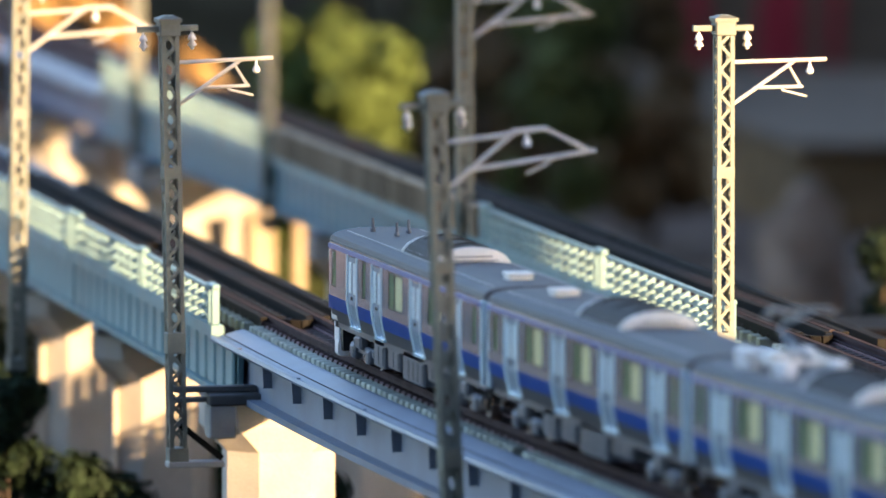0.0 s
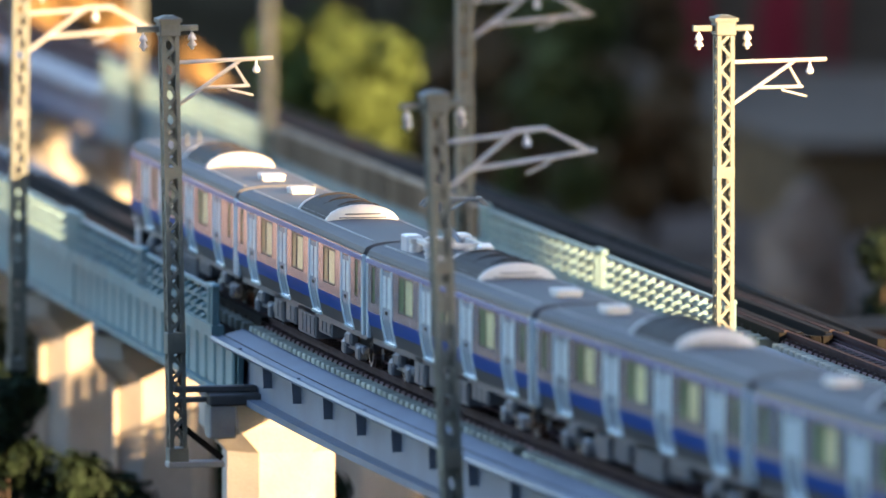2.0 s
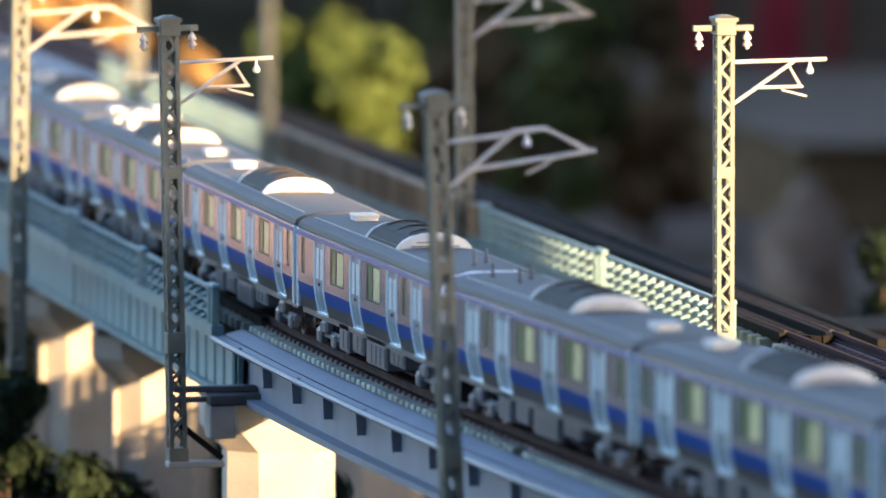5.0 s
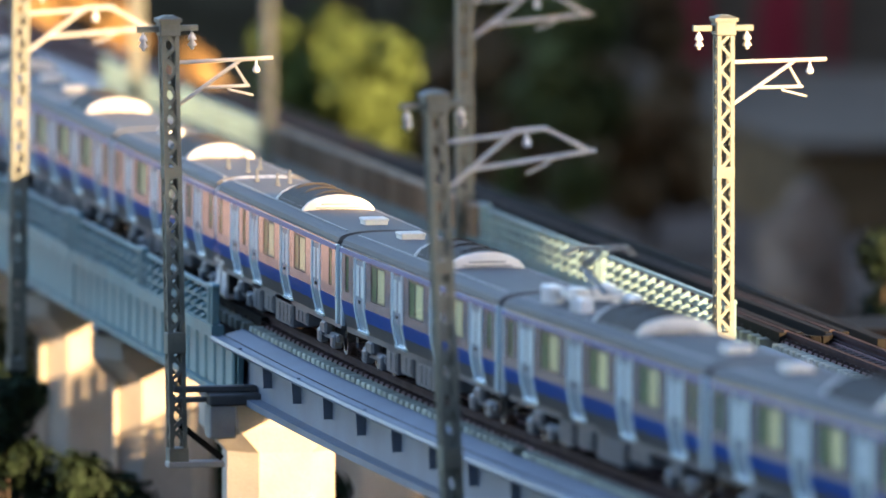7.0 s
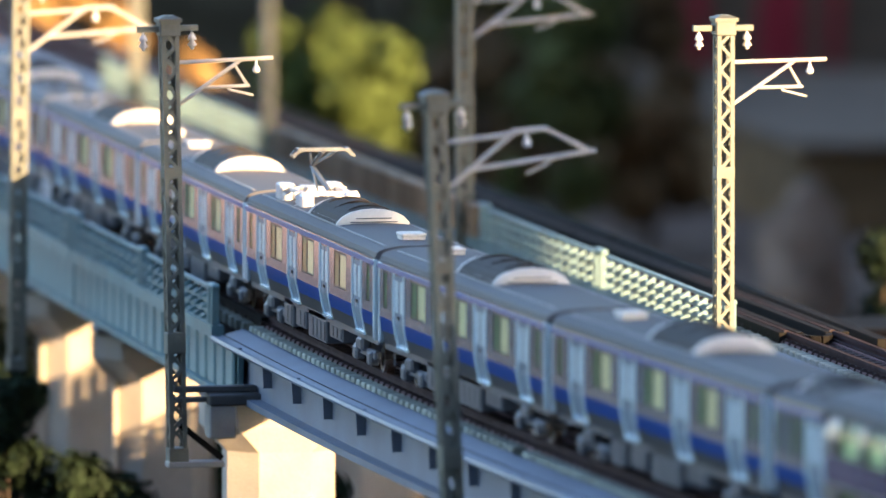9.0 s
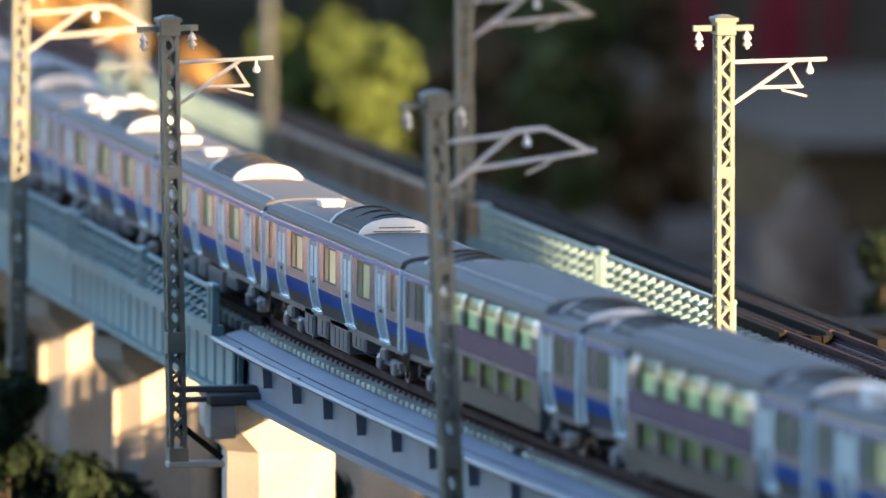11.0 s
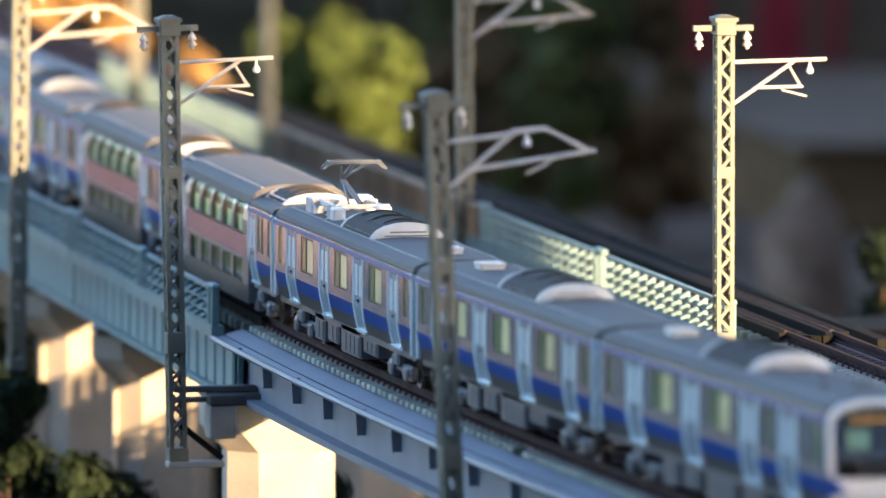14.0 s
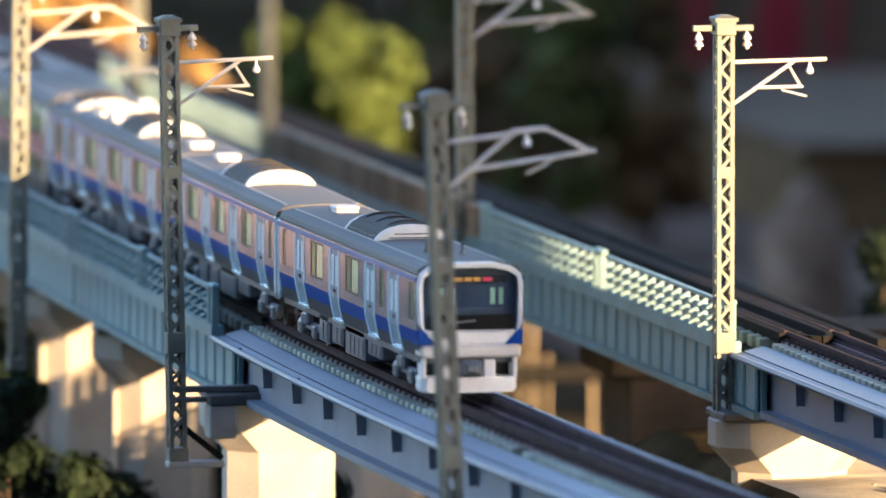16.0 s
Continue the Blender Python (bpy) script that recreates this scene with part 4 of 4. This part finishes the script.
        loft(bm, [roof_ring(y, z) for y, z in prof])
    else:
        loft(bm, [roof_ring(y, top) for y in ys])
    part("roof", bm, M_ROOF, t, "matt grey roof", False)
    for sx in (-1, 1):
        bm = bmesh.new()
        zz = 0.0223 + (top - 0.0223) * math.sin(math.acos((0.0070 / 0.0094) ** (1 / 0.75))) ** 0.75
        box(bm, sx * 0.0070 - 0.00022, sx * 0.0070 + 0.00022, *((-0.039, 0.039) if kind == "double" else (y0 + 0.004, y1 - 0.004)), zz - 0.0002, zz + 0.00022)
        part("roof_strip", bm, M_BOXG, t, "thin raised roof strip")
    bm = bmesh.new()
    for sx in (-1, 1):
        box(bm, *sorted((sx * 0.0088, sx * 0.0097)), y0, y1, 0.0222, 0.0226)
    part("gutter", bm, M_ROOF, t, "grey gutter strip")
    for sy in (-1, 1):
        if is_cab and sy == flip:
            cab(t, sy * HALF, sy)
            antennas(t, sy * (HALF - 0.010)) if sy > 0 else antennas(t, -HALF + 0.022)
        else:
            end_wall(t, sy * HALF, sy)
    for y in (-0.046, 0.046):
        bogie(t, y)
    if kind == "double":
        double_deck(t)
        for y in (-0.052, 0.052):
            cooler(t, y, 0.021, 0.0070, 0.0240, 0.0024)
    else:
        underfloor(t, [(-0.022, 0.013, -0.0086, -0.0010, 0.0034), (-0.004, 0.018, -0.0088, 0.0088, 0.0018), (0.014, 0.010, -0.0086, -0.0015, 0.0026), (0.026, 0.009, -0.0088, 0.0088, 0.0020), (-0.022, 0.011, 0.0015, 0.0086, 0.0024), (0.014, 0.011, 0.0012, 0.0086, 0.0034)])
        cooler(t, 0.0)
        if kind == "panto":
            pantograph(t, 0.040)
            vent(t, -0.052)
        elif kind == "plain":
            vent(t, 0.050)
        elif flip > 0:
            vent(t, -0.052)
        else:
            vent(t, 0.050)
    return t


def double_deck(t):
    """The bulging middle of a double-deck coach, with two rows of windows."""
    L = 0.0392
    hw = 0.0099
    n, ww, pitch = 5, 0.0112, 0.0134
    cs = [(i - (n - 1) / 2) * pitch for i in range(n)]
    for sx in (-1, 1):
        bm = bmesh.new()
        box(bm, *sorted((sx * (hw - 0.0006), sx * hw)), -L, L, 0.0028, 0.0064, 0.0001)
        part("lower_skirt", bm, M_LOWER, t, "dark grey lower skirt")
        bm = bmesh.new()
        for a, b in spans(-L, L, [(c, ww) for c in cs]):
            box(bm, *sorted((sx * (hw - 0.0006), sx * hw)), a, b, 0.0064, 0.0112)
        box(bm, *sorted((sx * (hw - 0.0006), sx * hw)), -L, L, 0.0112, 0.0118)
        part("lower_deck_side", bm, M_LOWDECK, t, "grey lower deck side")
        bm = bmesh.new()
        box(bm, *sorted((sx * (hw - 0.0006), sx * hw)), -L, L, 0.0118, 0.0160, 0.0001)
        part("upper_deck_side", bm, M_PINK, t, "upper deck side, reflected violet in its colour")
        for a, b in spans(-L, L, [(c, ww) for c in cs]):
            bm = bmesh.new()
            ring = lambda y: [(sx * hw, y, 0.0160), (sx * hw, y, 0.0190), (sx * (hw - 0.0004), y, 0.0210), (sx * (hw - 0.0014), y, 0.0230), (sx * (hw - 0.0022), y, 0.0226), (sx * (hw - 0.0010), y, 0.0208), (sx * (hw - 0.0006), y, 0.0190), (sx * (hw - 0.0006), y, 0.0160)]
            loft(bm, [ring(a), ring(b)])
            part("window_pillar", bm, M_LOWDECK, t, "grey pillar beside an upper window")
        for c in cs:
            bm = bmesh.new()
            ring = lambda y: [(sx * (hw - 0.0001), y, 0.0162), (sx * (hw - 0.0001), y, 0.0190), (sx * (hw - 0.0005), y, 0.0210), (sx * (hw - 0.0015), y, 0.0229), (sx * (hw - 0.0017), y, 0.0228), (sx * (hw - 0.0007), y, 0.0209), (sx * (hw - 0.0003), y, 0.0190), (sx * (hw - 0.0003), y, 0.0162)]
            loft(bm, [ring(c - ww / 2), ring(c + ww / 2)])
            p = part("upper_window", bm, G_DECK, t, "curved upper deck window")
            p.visible_shadow = False
            # dark strip stands in for the dim interior behind the window top
            bm = bmesh.new()
            shade = [(hw - 0.0011, 0.0192), (hw - 0.0013, 0.0208), (hw - 0.0022, 0.0226), (hw - 0.0026, 0.0225), (hw - 0.0017, 0.0207), (hw - 0.0015, 0.0192)]
            loft(bm, [[(sx * x, y, z) for x, z in shade] for y in (c - ww / 2, c + ww / 2)])
            part("pelmet", bm, M_FRAME, t, "dark strip standing for shade inside the window top")
            bm = bmesh.new()
            box(bm, *sorted((sx * (hw - 0.0003), sx * (hw - 0.0001))), c - ww / 2, c + ww / 2, 0.0065, 0.0111)
            p = part("lower_window", bm, G_WIN, t, "lower deck window")
            p.visible_shadow = False
            bm = bmesh.new()
            for zz in (0.0064, 0.0110, 0.0161):
                box(bm, *sorted((sx * hw, sx * (hw + 0.0002))), c - ww / 2 - 0.0002, c + ww / 2 + 0.0002, zz, zz + 0.0003)
            part("window_trim", bm, M_FRAME, t, "thin dark window trim")
            bm = bmesh.new()
            box(bm, *sorted((sx * (hw - 0.0012), sx * (hw - 0.0010))), c - ww * 0.30, c + ww * 0.48, 0.0160, 0.0192)
            part("curtain", bm, M_LITPANEL, t, "pale yellow curtain behind the glass")
    bm = bmesh.new()
    box(bm, -0.0086, 0.0086, -L, L, 0.0028, 0.0036)
    box(bm, -0.0092, 0.0092, -L, L, 0.0118, 0.0128)
    for y in (-L, L):
        box(bm, -0.0098, 0.0098, y - 0.0003, y + 0.0003, 0.0030, 0.0228)
    part("deck_floor", bm, M_UNDER, t)
    bm = bmesh.new()
    for i in range(7):
        y = -0.033 + i * 0.011
        for sx in (-1, 1):
            box(bm, *sorted((sx * 0.0020, sx * 0.0082)), y, y + 0.0014, 0.0128, 0.0180, 0.0003)
            box(bm, *sorted((sx * 0.0020, sx * 0.0084)), y, y + 0.0014, 0.0036, 0.0085, 0.0003)
    part("seat_row", bm, M_SEATG, t, "green seat backs")


KINDS = ["cab_front", "plain", "panto", "plain", "cab_rear", "cab_front", "plain", "panto", "plain", "plain", "double", "double", "panto", "plain", "cab_rear"]
CARS, PROTO = [], {}
for kind in KINDS:
    if kind not in PROTO:
        PROTO[kind] = car(kind)
        CARS.append(PROTO[kind])
    else:
        CARS.append(copy_thing(PROTO[kind], pose(0, 0, 0)))


def head(t):
    """How far along the near line the leading end of the train stands at t seconds."""
    return -4.819104250e-07 * t ** 5 + 1.029047713e-05 * t ** 4 + 7.224811920e-05 * t ** 3 + -1.755543655e-03 * t ** 2 + 1.217666887e-01 * t ** 1 + -9.312297429e-02 * t ** 0


def car_pose(s):
    a, b = at(line_a, s - 0.046, 0, 0), at(line_a, s + 0.046, 0, 0)
    d = b - a
    return Matrix.Translation((a + b) / 2) @ Matrix.Rotation(-math.atan2(d.x, d.y), 4, "Z")


def motions():
    for i, c in enumerate(CARS):
        walk(c, [(k * 0.5, car_pose(head(k * 0.5) - (i + 0.5) * PITCH)) for k in range(33)])


# ---------------------------------------------------------------- surroundings
def block(name, label, category, x0, x1, y0, y1, z0, z1, material, c=0.002, kind=""):
    bm = bmesh.new()
    box(bm, x0, x1, y0, y1, z0, z1, c)
    me = bpy.data.meshes.new(name)
    bmesh.ops.recalc_face_normals(bm, faces=bm.faces)
    bm.to_mesh(me)
    bm.free()
    me.materials.append(material)
    return tagged(new(name, me), label, category, kind=kind)


M_BLOCKER = mat("house_plaster", (0.16, 0.15, 0.14), 0.9, 0, 0.15, 3, 60, 0.4)
M_SLATE = mat("wall_slate_grey", (0.20, 0.145, 0.10), 0.8, 0, 0.15, 40, 500, 0.3, spec=0.05)
M_REDP = mat("panel_red", (0.42, 0.03, 0.05), 0.5, 0, 0.15, 60, 700, 0.1)
M_ROCK = mat("rock_pale", (0.30, 0.225, 0.17), 0.95, 0, 0.35, 60, 500, 0.8, spec=0.05)
M_COLUMN = mat("column_tan", (0.38, 0.31, 0.21), 0.85, 0, 0.2, 60, 600, 0.3)
M_SLAT = mat("slat_blue_grey", (0.20, 0.23, 0.26), 0.7, 0, 0.3, 90, 900, 0.3, island=-0.3)
M_MAUVE = mat("plaster_mauve_grey", (0.225, 0.17, 0.19), 0.85, 0, 0.12, 40, 500, 0.2)
M_WARM = mat("plaster_cream", (0.74, 0.61, 0.45), 0.85, 0, 0.12, 40, 500, 0.2)

# unseen sun blockers, added: they shade the near bridge, a stripe and the distance
block("wall_south", "unseen wall added behind the viewer to shade the near bridge", "wall", -5.0, 1.360, -3.3, -2.9, -0.5, 3.2, M_BLOCKER, kind="structure")
block("porch_pillar", "unseen upright added to cast a stripe of shade", "pillar", 1.400, 1.508, -2.66, -2.55, -0.5, 3.0, M_BLOCKER, kind="structure")
block("wall_east", "unseen block added to shade the distance", "wall", 0.86, 3.5, -0.5, 3.0, -0.4, 3.0, M_BLOCKER, kind="structure")

# unseen wall, added so the coach sides mirror a warm tone
block("wall_north", "unseen mauve-grey wall added to warm the coach reflections", "wall", -0.37, -0.205, 1.25, 1.29, -0.12, 0.03, M_MAUVE, kind="structure")


def leafy(name, label, x, y, z0, z1, rx, material, n, leaf, seed, lumps=9):
    """A shrub or tree: tapered trunk with limbs, and a crown of many small leaves in clumps."""
    rnd = random.Random(seed)
    t = thing(name, label, name.split("_")[-1])
    h = z1 - z0
    bm = bmesh.new()
    rings = []
    for i in range(5):
        k = i / 4
        r = rx * (0.10 - 0.07 * k)
        rings.append([(x + 0.06 * rx * math.sin(3 * k + seed) + r * math.cos(a * math.pi / 4), y + r * math.sin(a * math.pi / 4), z0 - 0.004 + h * 0.7 * k) for a in range(8)])
    loft(bm, rings)
    centres = []
    for i in range(lumps):
        a = rnd.uniform(0, 2 * math.pi)
        k = rnd.uniform(0.25, 0.92)
        r = rx * rnd.uniform(0.25, 0.75) * (1.15 - 0.6 * abs(k - 0.45))
        c = Vector((x + r * math.cos(a), y + r * math.sin(a), z0 + h * k))
        centres.append((c, rx * rnd.uniform(0.30, 0.5)))
        bar(bm, (x, y, z0 + h * k * 0.6), c, rx * 0.04, n=5)
    part("trunk", bm, M_BARK, t, "brown branching trunk")
    verts, faces = [], []
    for i in range(n):
        c, r = centres[rnd.randrange(lumps)]
        d = Vector((rnd.gauss(0, 1), rnd.gauss(0, 1), rnd.gauss(0, 1))).normalized()
        p = c + d * r * rnd.uniform(0.55, 1.08)
        if p.z < z0:
            continue
        u = d.cross(Vector((rnd.gauss(0, 1), rnd.gauss(0, 1), rnd.gauss(0, 1)))).normalized()
        v = (d + Vector((rnd.gauss(0, .5), rnd.gauss(0, .5), rnd.gauss(0, .5)))).cross(u).normalized()
        s = leaf * rnd.uniform(0.6, 1.3)
        b = len(verts)
        verts += [p - u * s, p - v * s * 0.5, p + u * s, p + v * s * 0.5 + d * s * 0.2]
        faces.append((b, b + 1, b + 2, b + 3))
    me = bpy.data.meshes.new("crown")
    me.from_pydata(verts, [], faces)
    me.materials.append(material)
    o = new("crown", me)
    o.parent = t
    return t


M_BARK = mat("bark_brown", (0.09, 0.065, 0.045), 0.9, 0, 0.3, 200, 1500, 0.5)
M_LEAF = mat("leaf_dark_green", (0.042, 0.054, 0.020), 0.7, 0, 0.3, 60, 800, 0.0, spec=0.1, island=0.35)
M_LEAFY = mat("leaf_yellow_green", (0.085, 0.122, 0.034), 0.7, 0, 0.25, 60, 800, 0.0, spec=0.1, island=0.35)
M_LEAFO = mat("leaf_orange", (0.38, 0.24, 0.09), 0.7, 0, 0.25, 60, 800, 0.0, spec=0.1, island=0.35)
M_LEAFD = mat("leaf_deep_green", (0.016, 0.028, 0.015), 0.7, 0, 0.3, 60, 800, 0.0, spec=0.1, island=0.35)
M_LEAFG = mat("leaf_moss_green", (0.105, 0.115, 0.038), 0.7, 0, 0.3, 60, 800, 0.0, spec=0.1, island=0.35)
M_LEAFT = mat("leaf_tan", (0.55, 0.42, 0.24), 0.8, 0, 0.3, 60, 800, 0.0, spec=0.1, island=0.3)
M_LEAFB = mat("leaf_brown", (0.20, 0.13, 0.065), 0.8, 0, 0.3, 60, 800, 0.0, spec=0.1, island=0.35)

# shrubs below the near line
for i, (x, y, z1, r) in enumerate(((0.003, 0.395, -0.030, 0.026), (0.012, 0.345, -0.062, 0.016), (0.030, 0.55, -0.045, 0.024), (-0.022, 0.30, -0.070, 0.014), (0.060, 0.50, -0.052, 0.022), (0.045, 0.62, -0.050, 0.022), (0.075, 0.42, -0.060, 0.018), (0.020, 0.46, -0.048, 0.020), (-0.005, 0.44, -0.058, 0.018), (0.040, 0.40, -0.056, 0.018), (0.055, 0.33, -0.062, 0.016), (-0.020, 0.38, -0.066, 0.016))):
    leafy("garden_shrub", "small dark green model shrub under the bridge", x, y, -0.107, z1, r, M_LEAF, 1500, 0.0022, 30 + i)
leafy("garden_shrub", "small yellow-green model shrub under the bridge", -0.016, 0.26, -0.107, -0.070, 0.012, M_LEAFY, 600, 0.002, 41)
for i in range(8):
    leafy("garden_shrub", "small dark green model shrub under the bridge", 0.042 + 0.012 * i, 0.74 + 0.02 * (i % 2), -0.107, -0.046 - 0.004 * (i % 3), 0.019, M_LEAF, 1200, 0.0026, 140 + i)
# the two at x 0.017 stand hidden, added to shade the pier feet
for i, (x, y, z1, r) in enumerate(((-0.0165, 0.132, -0.031, 0.0115), (-0.0135, 0.138, -0.040, 0.012), (-0.021, 0.150, -0.040, 0.012), (-0.036, 0.140, -0.036, 0.014), (-0.026, 0.26, -0.024, 0.015), (-0.037, 0.15, -0.021, 0.012), (0.017, 0.10, -0.025, 0.012), (0.017, 0.20, -0.025, 0.013), (-0.030, 0.20, -0.030, 0.012))):
    leafy("garden_shrub", "small dark green model shrub beside a bridge pier", x, y, -0.107, z1, r, M_LEAFD, 2200, 0.0016, 160 + i, lumps=14)
# trees past the far line
leafy("model_tree", "sunlit yellow-green model tree behind the far bridge", 0.141, 0.79, -0.107, 0.019, 0.018, M_LEAFY, 7000, 0.0022, 51, lumps=48)
leafy("model_tree", "sunlit yellow-green model tree behind the far bridge", 0.150, 0.765, -0.107, 0.012, 0.017, M_LEAFY, 6000, 0.0022, 52, lumps=44)
leafy("model_tree", "orange autumn model tree behind the far bridge", 0.130, 0.905, -0.107, 0.004, 0.016, M_LEAFO, 2000, 0.0022, 53, lumps=10)
leafy("model_tree", "orange autumn model tree behind the far bridge", 0.095, 0.94, -0.107, 0.018, 0.014, M_LEAFO, 2000, 0.0022, 54, lumps=10)
leafy("model_tree", "dark green model tree beside the far line", 0.189, 0.312, -0.107, -0.006, 0.016, M_LEAFD, 5200, 0.0014, 55, lumps=12)
leafy("garden_shrub", "small bright green shrub past the far line", 0.252, 1.10, -0.107, -0.050, 0.010, M_LEAFY, 500, 0.002, 56)
for i in range(16):
    rnd = random.Random(200 + i)
    y = rnd.uniform(1.35, 2.1)
    x = 0.315 + 0.11 * (i % 8) / 8 + 0.20 * (y - 1.73) + rnd.uniform(-0.012, 0.012)
    leafy("model_tree", "dark model tree in the shaded distance", x, y, -0.107, rnd.uniform(-0.050, -0.005), rnd.uniform(0.018, 0.030), (M_LEAFG, M_LEAFB)[i % 2], 1500, 0.0035, 60 + i)
for i in range(10):
    rnd = random.Random(300 + i)
    leafy("model_tree", "dark model tree in the shaded distance", 0.20 + 0.06 * i + rnd.uniform(-0.02, 0.02), 2.5 + rnd.uniform(-0.1, 0.2), -0.107, rnd.uniform(0.02, 0.06), rnd.uniform(0.035, 0.05), (M_LEAFB, M_LEAFG)[i % 2], 1500, 0.006, 80 + i)


for i, (x, y, z1, r) in enumerate(((0.070, 0.97, 0.030, 0.018), (0.100, 0.93, 0.016, 0.018), (0.128, 0.93, 0.006, 0.015), (0.045, 0.94, 0.014, 0.013))):
    leafy("model_tree", "sunlit tan and orange model tree behind the bridge", x, y, -0.107, z1, r, (M_LEAFT, M_LEAFO)[i % 2], 2600, 0.0026, 110 + i, lumps=12)


# distant model building, terrace and rock
def building():
    t = thing("model_building", "grey model building with red panels in the distance", "building")
    bm = bmesh.new()
    box(bm, 0.452, 0.66, 1.86, 2.02, -0.107, -0.020, 0.001)
    part("wall", bm, M_SLATE, t)
    for x0, x1, z0 in ((0.463, 0.470, -0.085), (0.489, 0.506, -0.078), (0.515, 0.520, -0.078)):
        bm = bmesh.new()
        box(bm, x0, x1, 1.857, 1.861, z0, -0.030, 0.0005)
        part("panel", bm, M_REDP, t, "faded red panel")


building()
t = thing("terrace", "dark brown terrace with a pale stone top", "terrace")
bm = bmesh.new()
box(bm, 0.415, 0.62, 1.44, 1.80, -0.107, -0.0775, 0.001)
part("retaining_wall", bm, M_LEAFB, t)
bm = bmesh.new()
box(bm, 0.413, 0.622, 1.436, 1.80, -0.0776, -0.0745, 0.001)
part("top_slab", bm, M_SLATE, t, "pale stone slab")


def rock(x, y, z0, w, h, seed):
    bm = bmesh.new()
    bmesh.ops.create_icosphere(bm, subdivisions=4, radius=1.0)
    for v in bm.verts:
        n = noise.fractal(v.co * 1.6 + Vector((seed, 0, 0)), 1.0, 2.0, 5)
        v.co *= 1 + 0.28 * n
        v.co = Vector((x + v.co.x * w, y + v.co.y * w, z0 + (v.co.z + 0.55) * h))
    me = bpy.data.meshes.new("garden_rock")
    bm.to_mesh(me)
    bm.free()
    me.materials.append(M_ROCK)
    tagged(new("garden_rock", me), "pale grey rough garden rock on the ground", "rock")


rock(0.352, 1.15, -0.107, 0.014, 0.026, 3)
rock(0.245, 1.45, -0.107, 0.016, 0.016, 8)
for i, (x, y, w) in enumerate(((0.101, -0.095, 0.0016), (0.1035, -0.092, 0.0011), (0.0985, -0.099, 0.0013), (0.098, -0.085, 0.0009), (0.1068, -0.09, 0.0012), (0.105, -0.102, 0.0010))):
    rock(x, y, ground_height(x, y) - 0.0002, w, w * 0.9, 20 + i)


# grey slatted boards stacked in the shade behind the near bridge
t = thing("slatted_screen", "blue-grey weathered slatted screen in the shade", "screen")
for x in (0.0190, 0.0390):
    bm = bmesh.new()
    box(bm, x - 0.0009, x + 0.0009, 0.5012, 0.5030, -0.1090, -0.0320, 0.0002)
    part("post", bm, M_BOXG, t)
bm = bmesh.new()
box(bm, 0.0155, 0.0425, 0.4995, 0.5010, -0.0022, 0.0, 0.0003)
board = part("slat", bm, M_SLAT, t)
board.matrix_basis = Matrix.Translation((0, 0, -0.0330))
for i in range(1, 6):
    again(board, Matrix.Translation((0.0006 * (i % 2), 0, -0.0330 - 0.0036 * i)))


# dark abutment that carries the far line past the bank
t = thing("abutment", "dark brown abutment block under the far bridge", "abutment")
M_ABUT = mat("abutment_dark_brown", (0.075, 0.056, 0.042), 0.9, 0, 0.3, 90, 1200, 0.4, spec=0.05)
bm = bmesh.new()
box(bm, 0.0957, 0.1900, 0.140, 0.170, -0.1090, -0.0270, 0.0006)
part("wall", bm, M_ABUT, t)
bm = bmesh.new()
box(bm, 0.0910, 0.1900, 0.1385, 0.171, -0.0270, -0.0175, 0.0006)
part("cap", bm, M_ABUT, t)


# a low trestle whose columns catch the sun below the far line
t = thing("trestle", "row of pale concrete trestle columns under a dark beam", "trestle")
for x, y, w, z1 in ((0.1495, 0.527, 0.0009, -0.046), (0.1530, 0.526, 0.0006, -0.058), (0.1415, 0.527, 0.0009, -0.062), (0.1635, 0.523, 0.0009, -0.060), (0.1685, 0.522, 0.0013, -0.064), (0.1460, 0.527, 0.0006, -0.050), (0.1008, 0.583, 0.0030, -0.0265), (0.0902, 0.585, 0.0045, -0.0262), (0.0950, 0.590, 0.0020, -0.0275)):
    bm = bmesh.new()
    turned(bm, x, y, [(w * 0.55, -0.107), (w * 0.5, z1 - 0.002), (w * 0.7, z1 - 0.001), (w * 0.7, z1)], 12)
    part("column", bm, M_COLUMN, t)
bm = bmesh.new()
box(bm, 0.132, 0.176, 0.520, 0.523, -0.0640, -0.0600, 0.0003)
part("beam", bm, M_GUARD, t, "dark timber beam")
# sunlit cream gatehouse beyond the left end of the far line
t = thing("model_gatehouse", "sunlit cream plaster model house beyond the bridge", "house")
bm = bmesh.new()
box(bm, 0.010, 0.074, 0.86, 0.93, -0.107, -0.016, 0.001)
part("wall", bm, M_WARM, t)
bm = bmesh.new()
hexa(bm, [(0.006, 0.855, -0.016), (0.078, 0.855, -0.016), (0.078, 0.935, -0.016), (0.006, 0.935, -0.016)], [(0.018, 0.885, 0.000), (0.066, 0.885, 0.000), (0.066, 0.905, 0.000), (0.018, 0.905, 0.000)])
part("roof", bm, M_LEAFB, t, "dull brown roof")


motions()
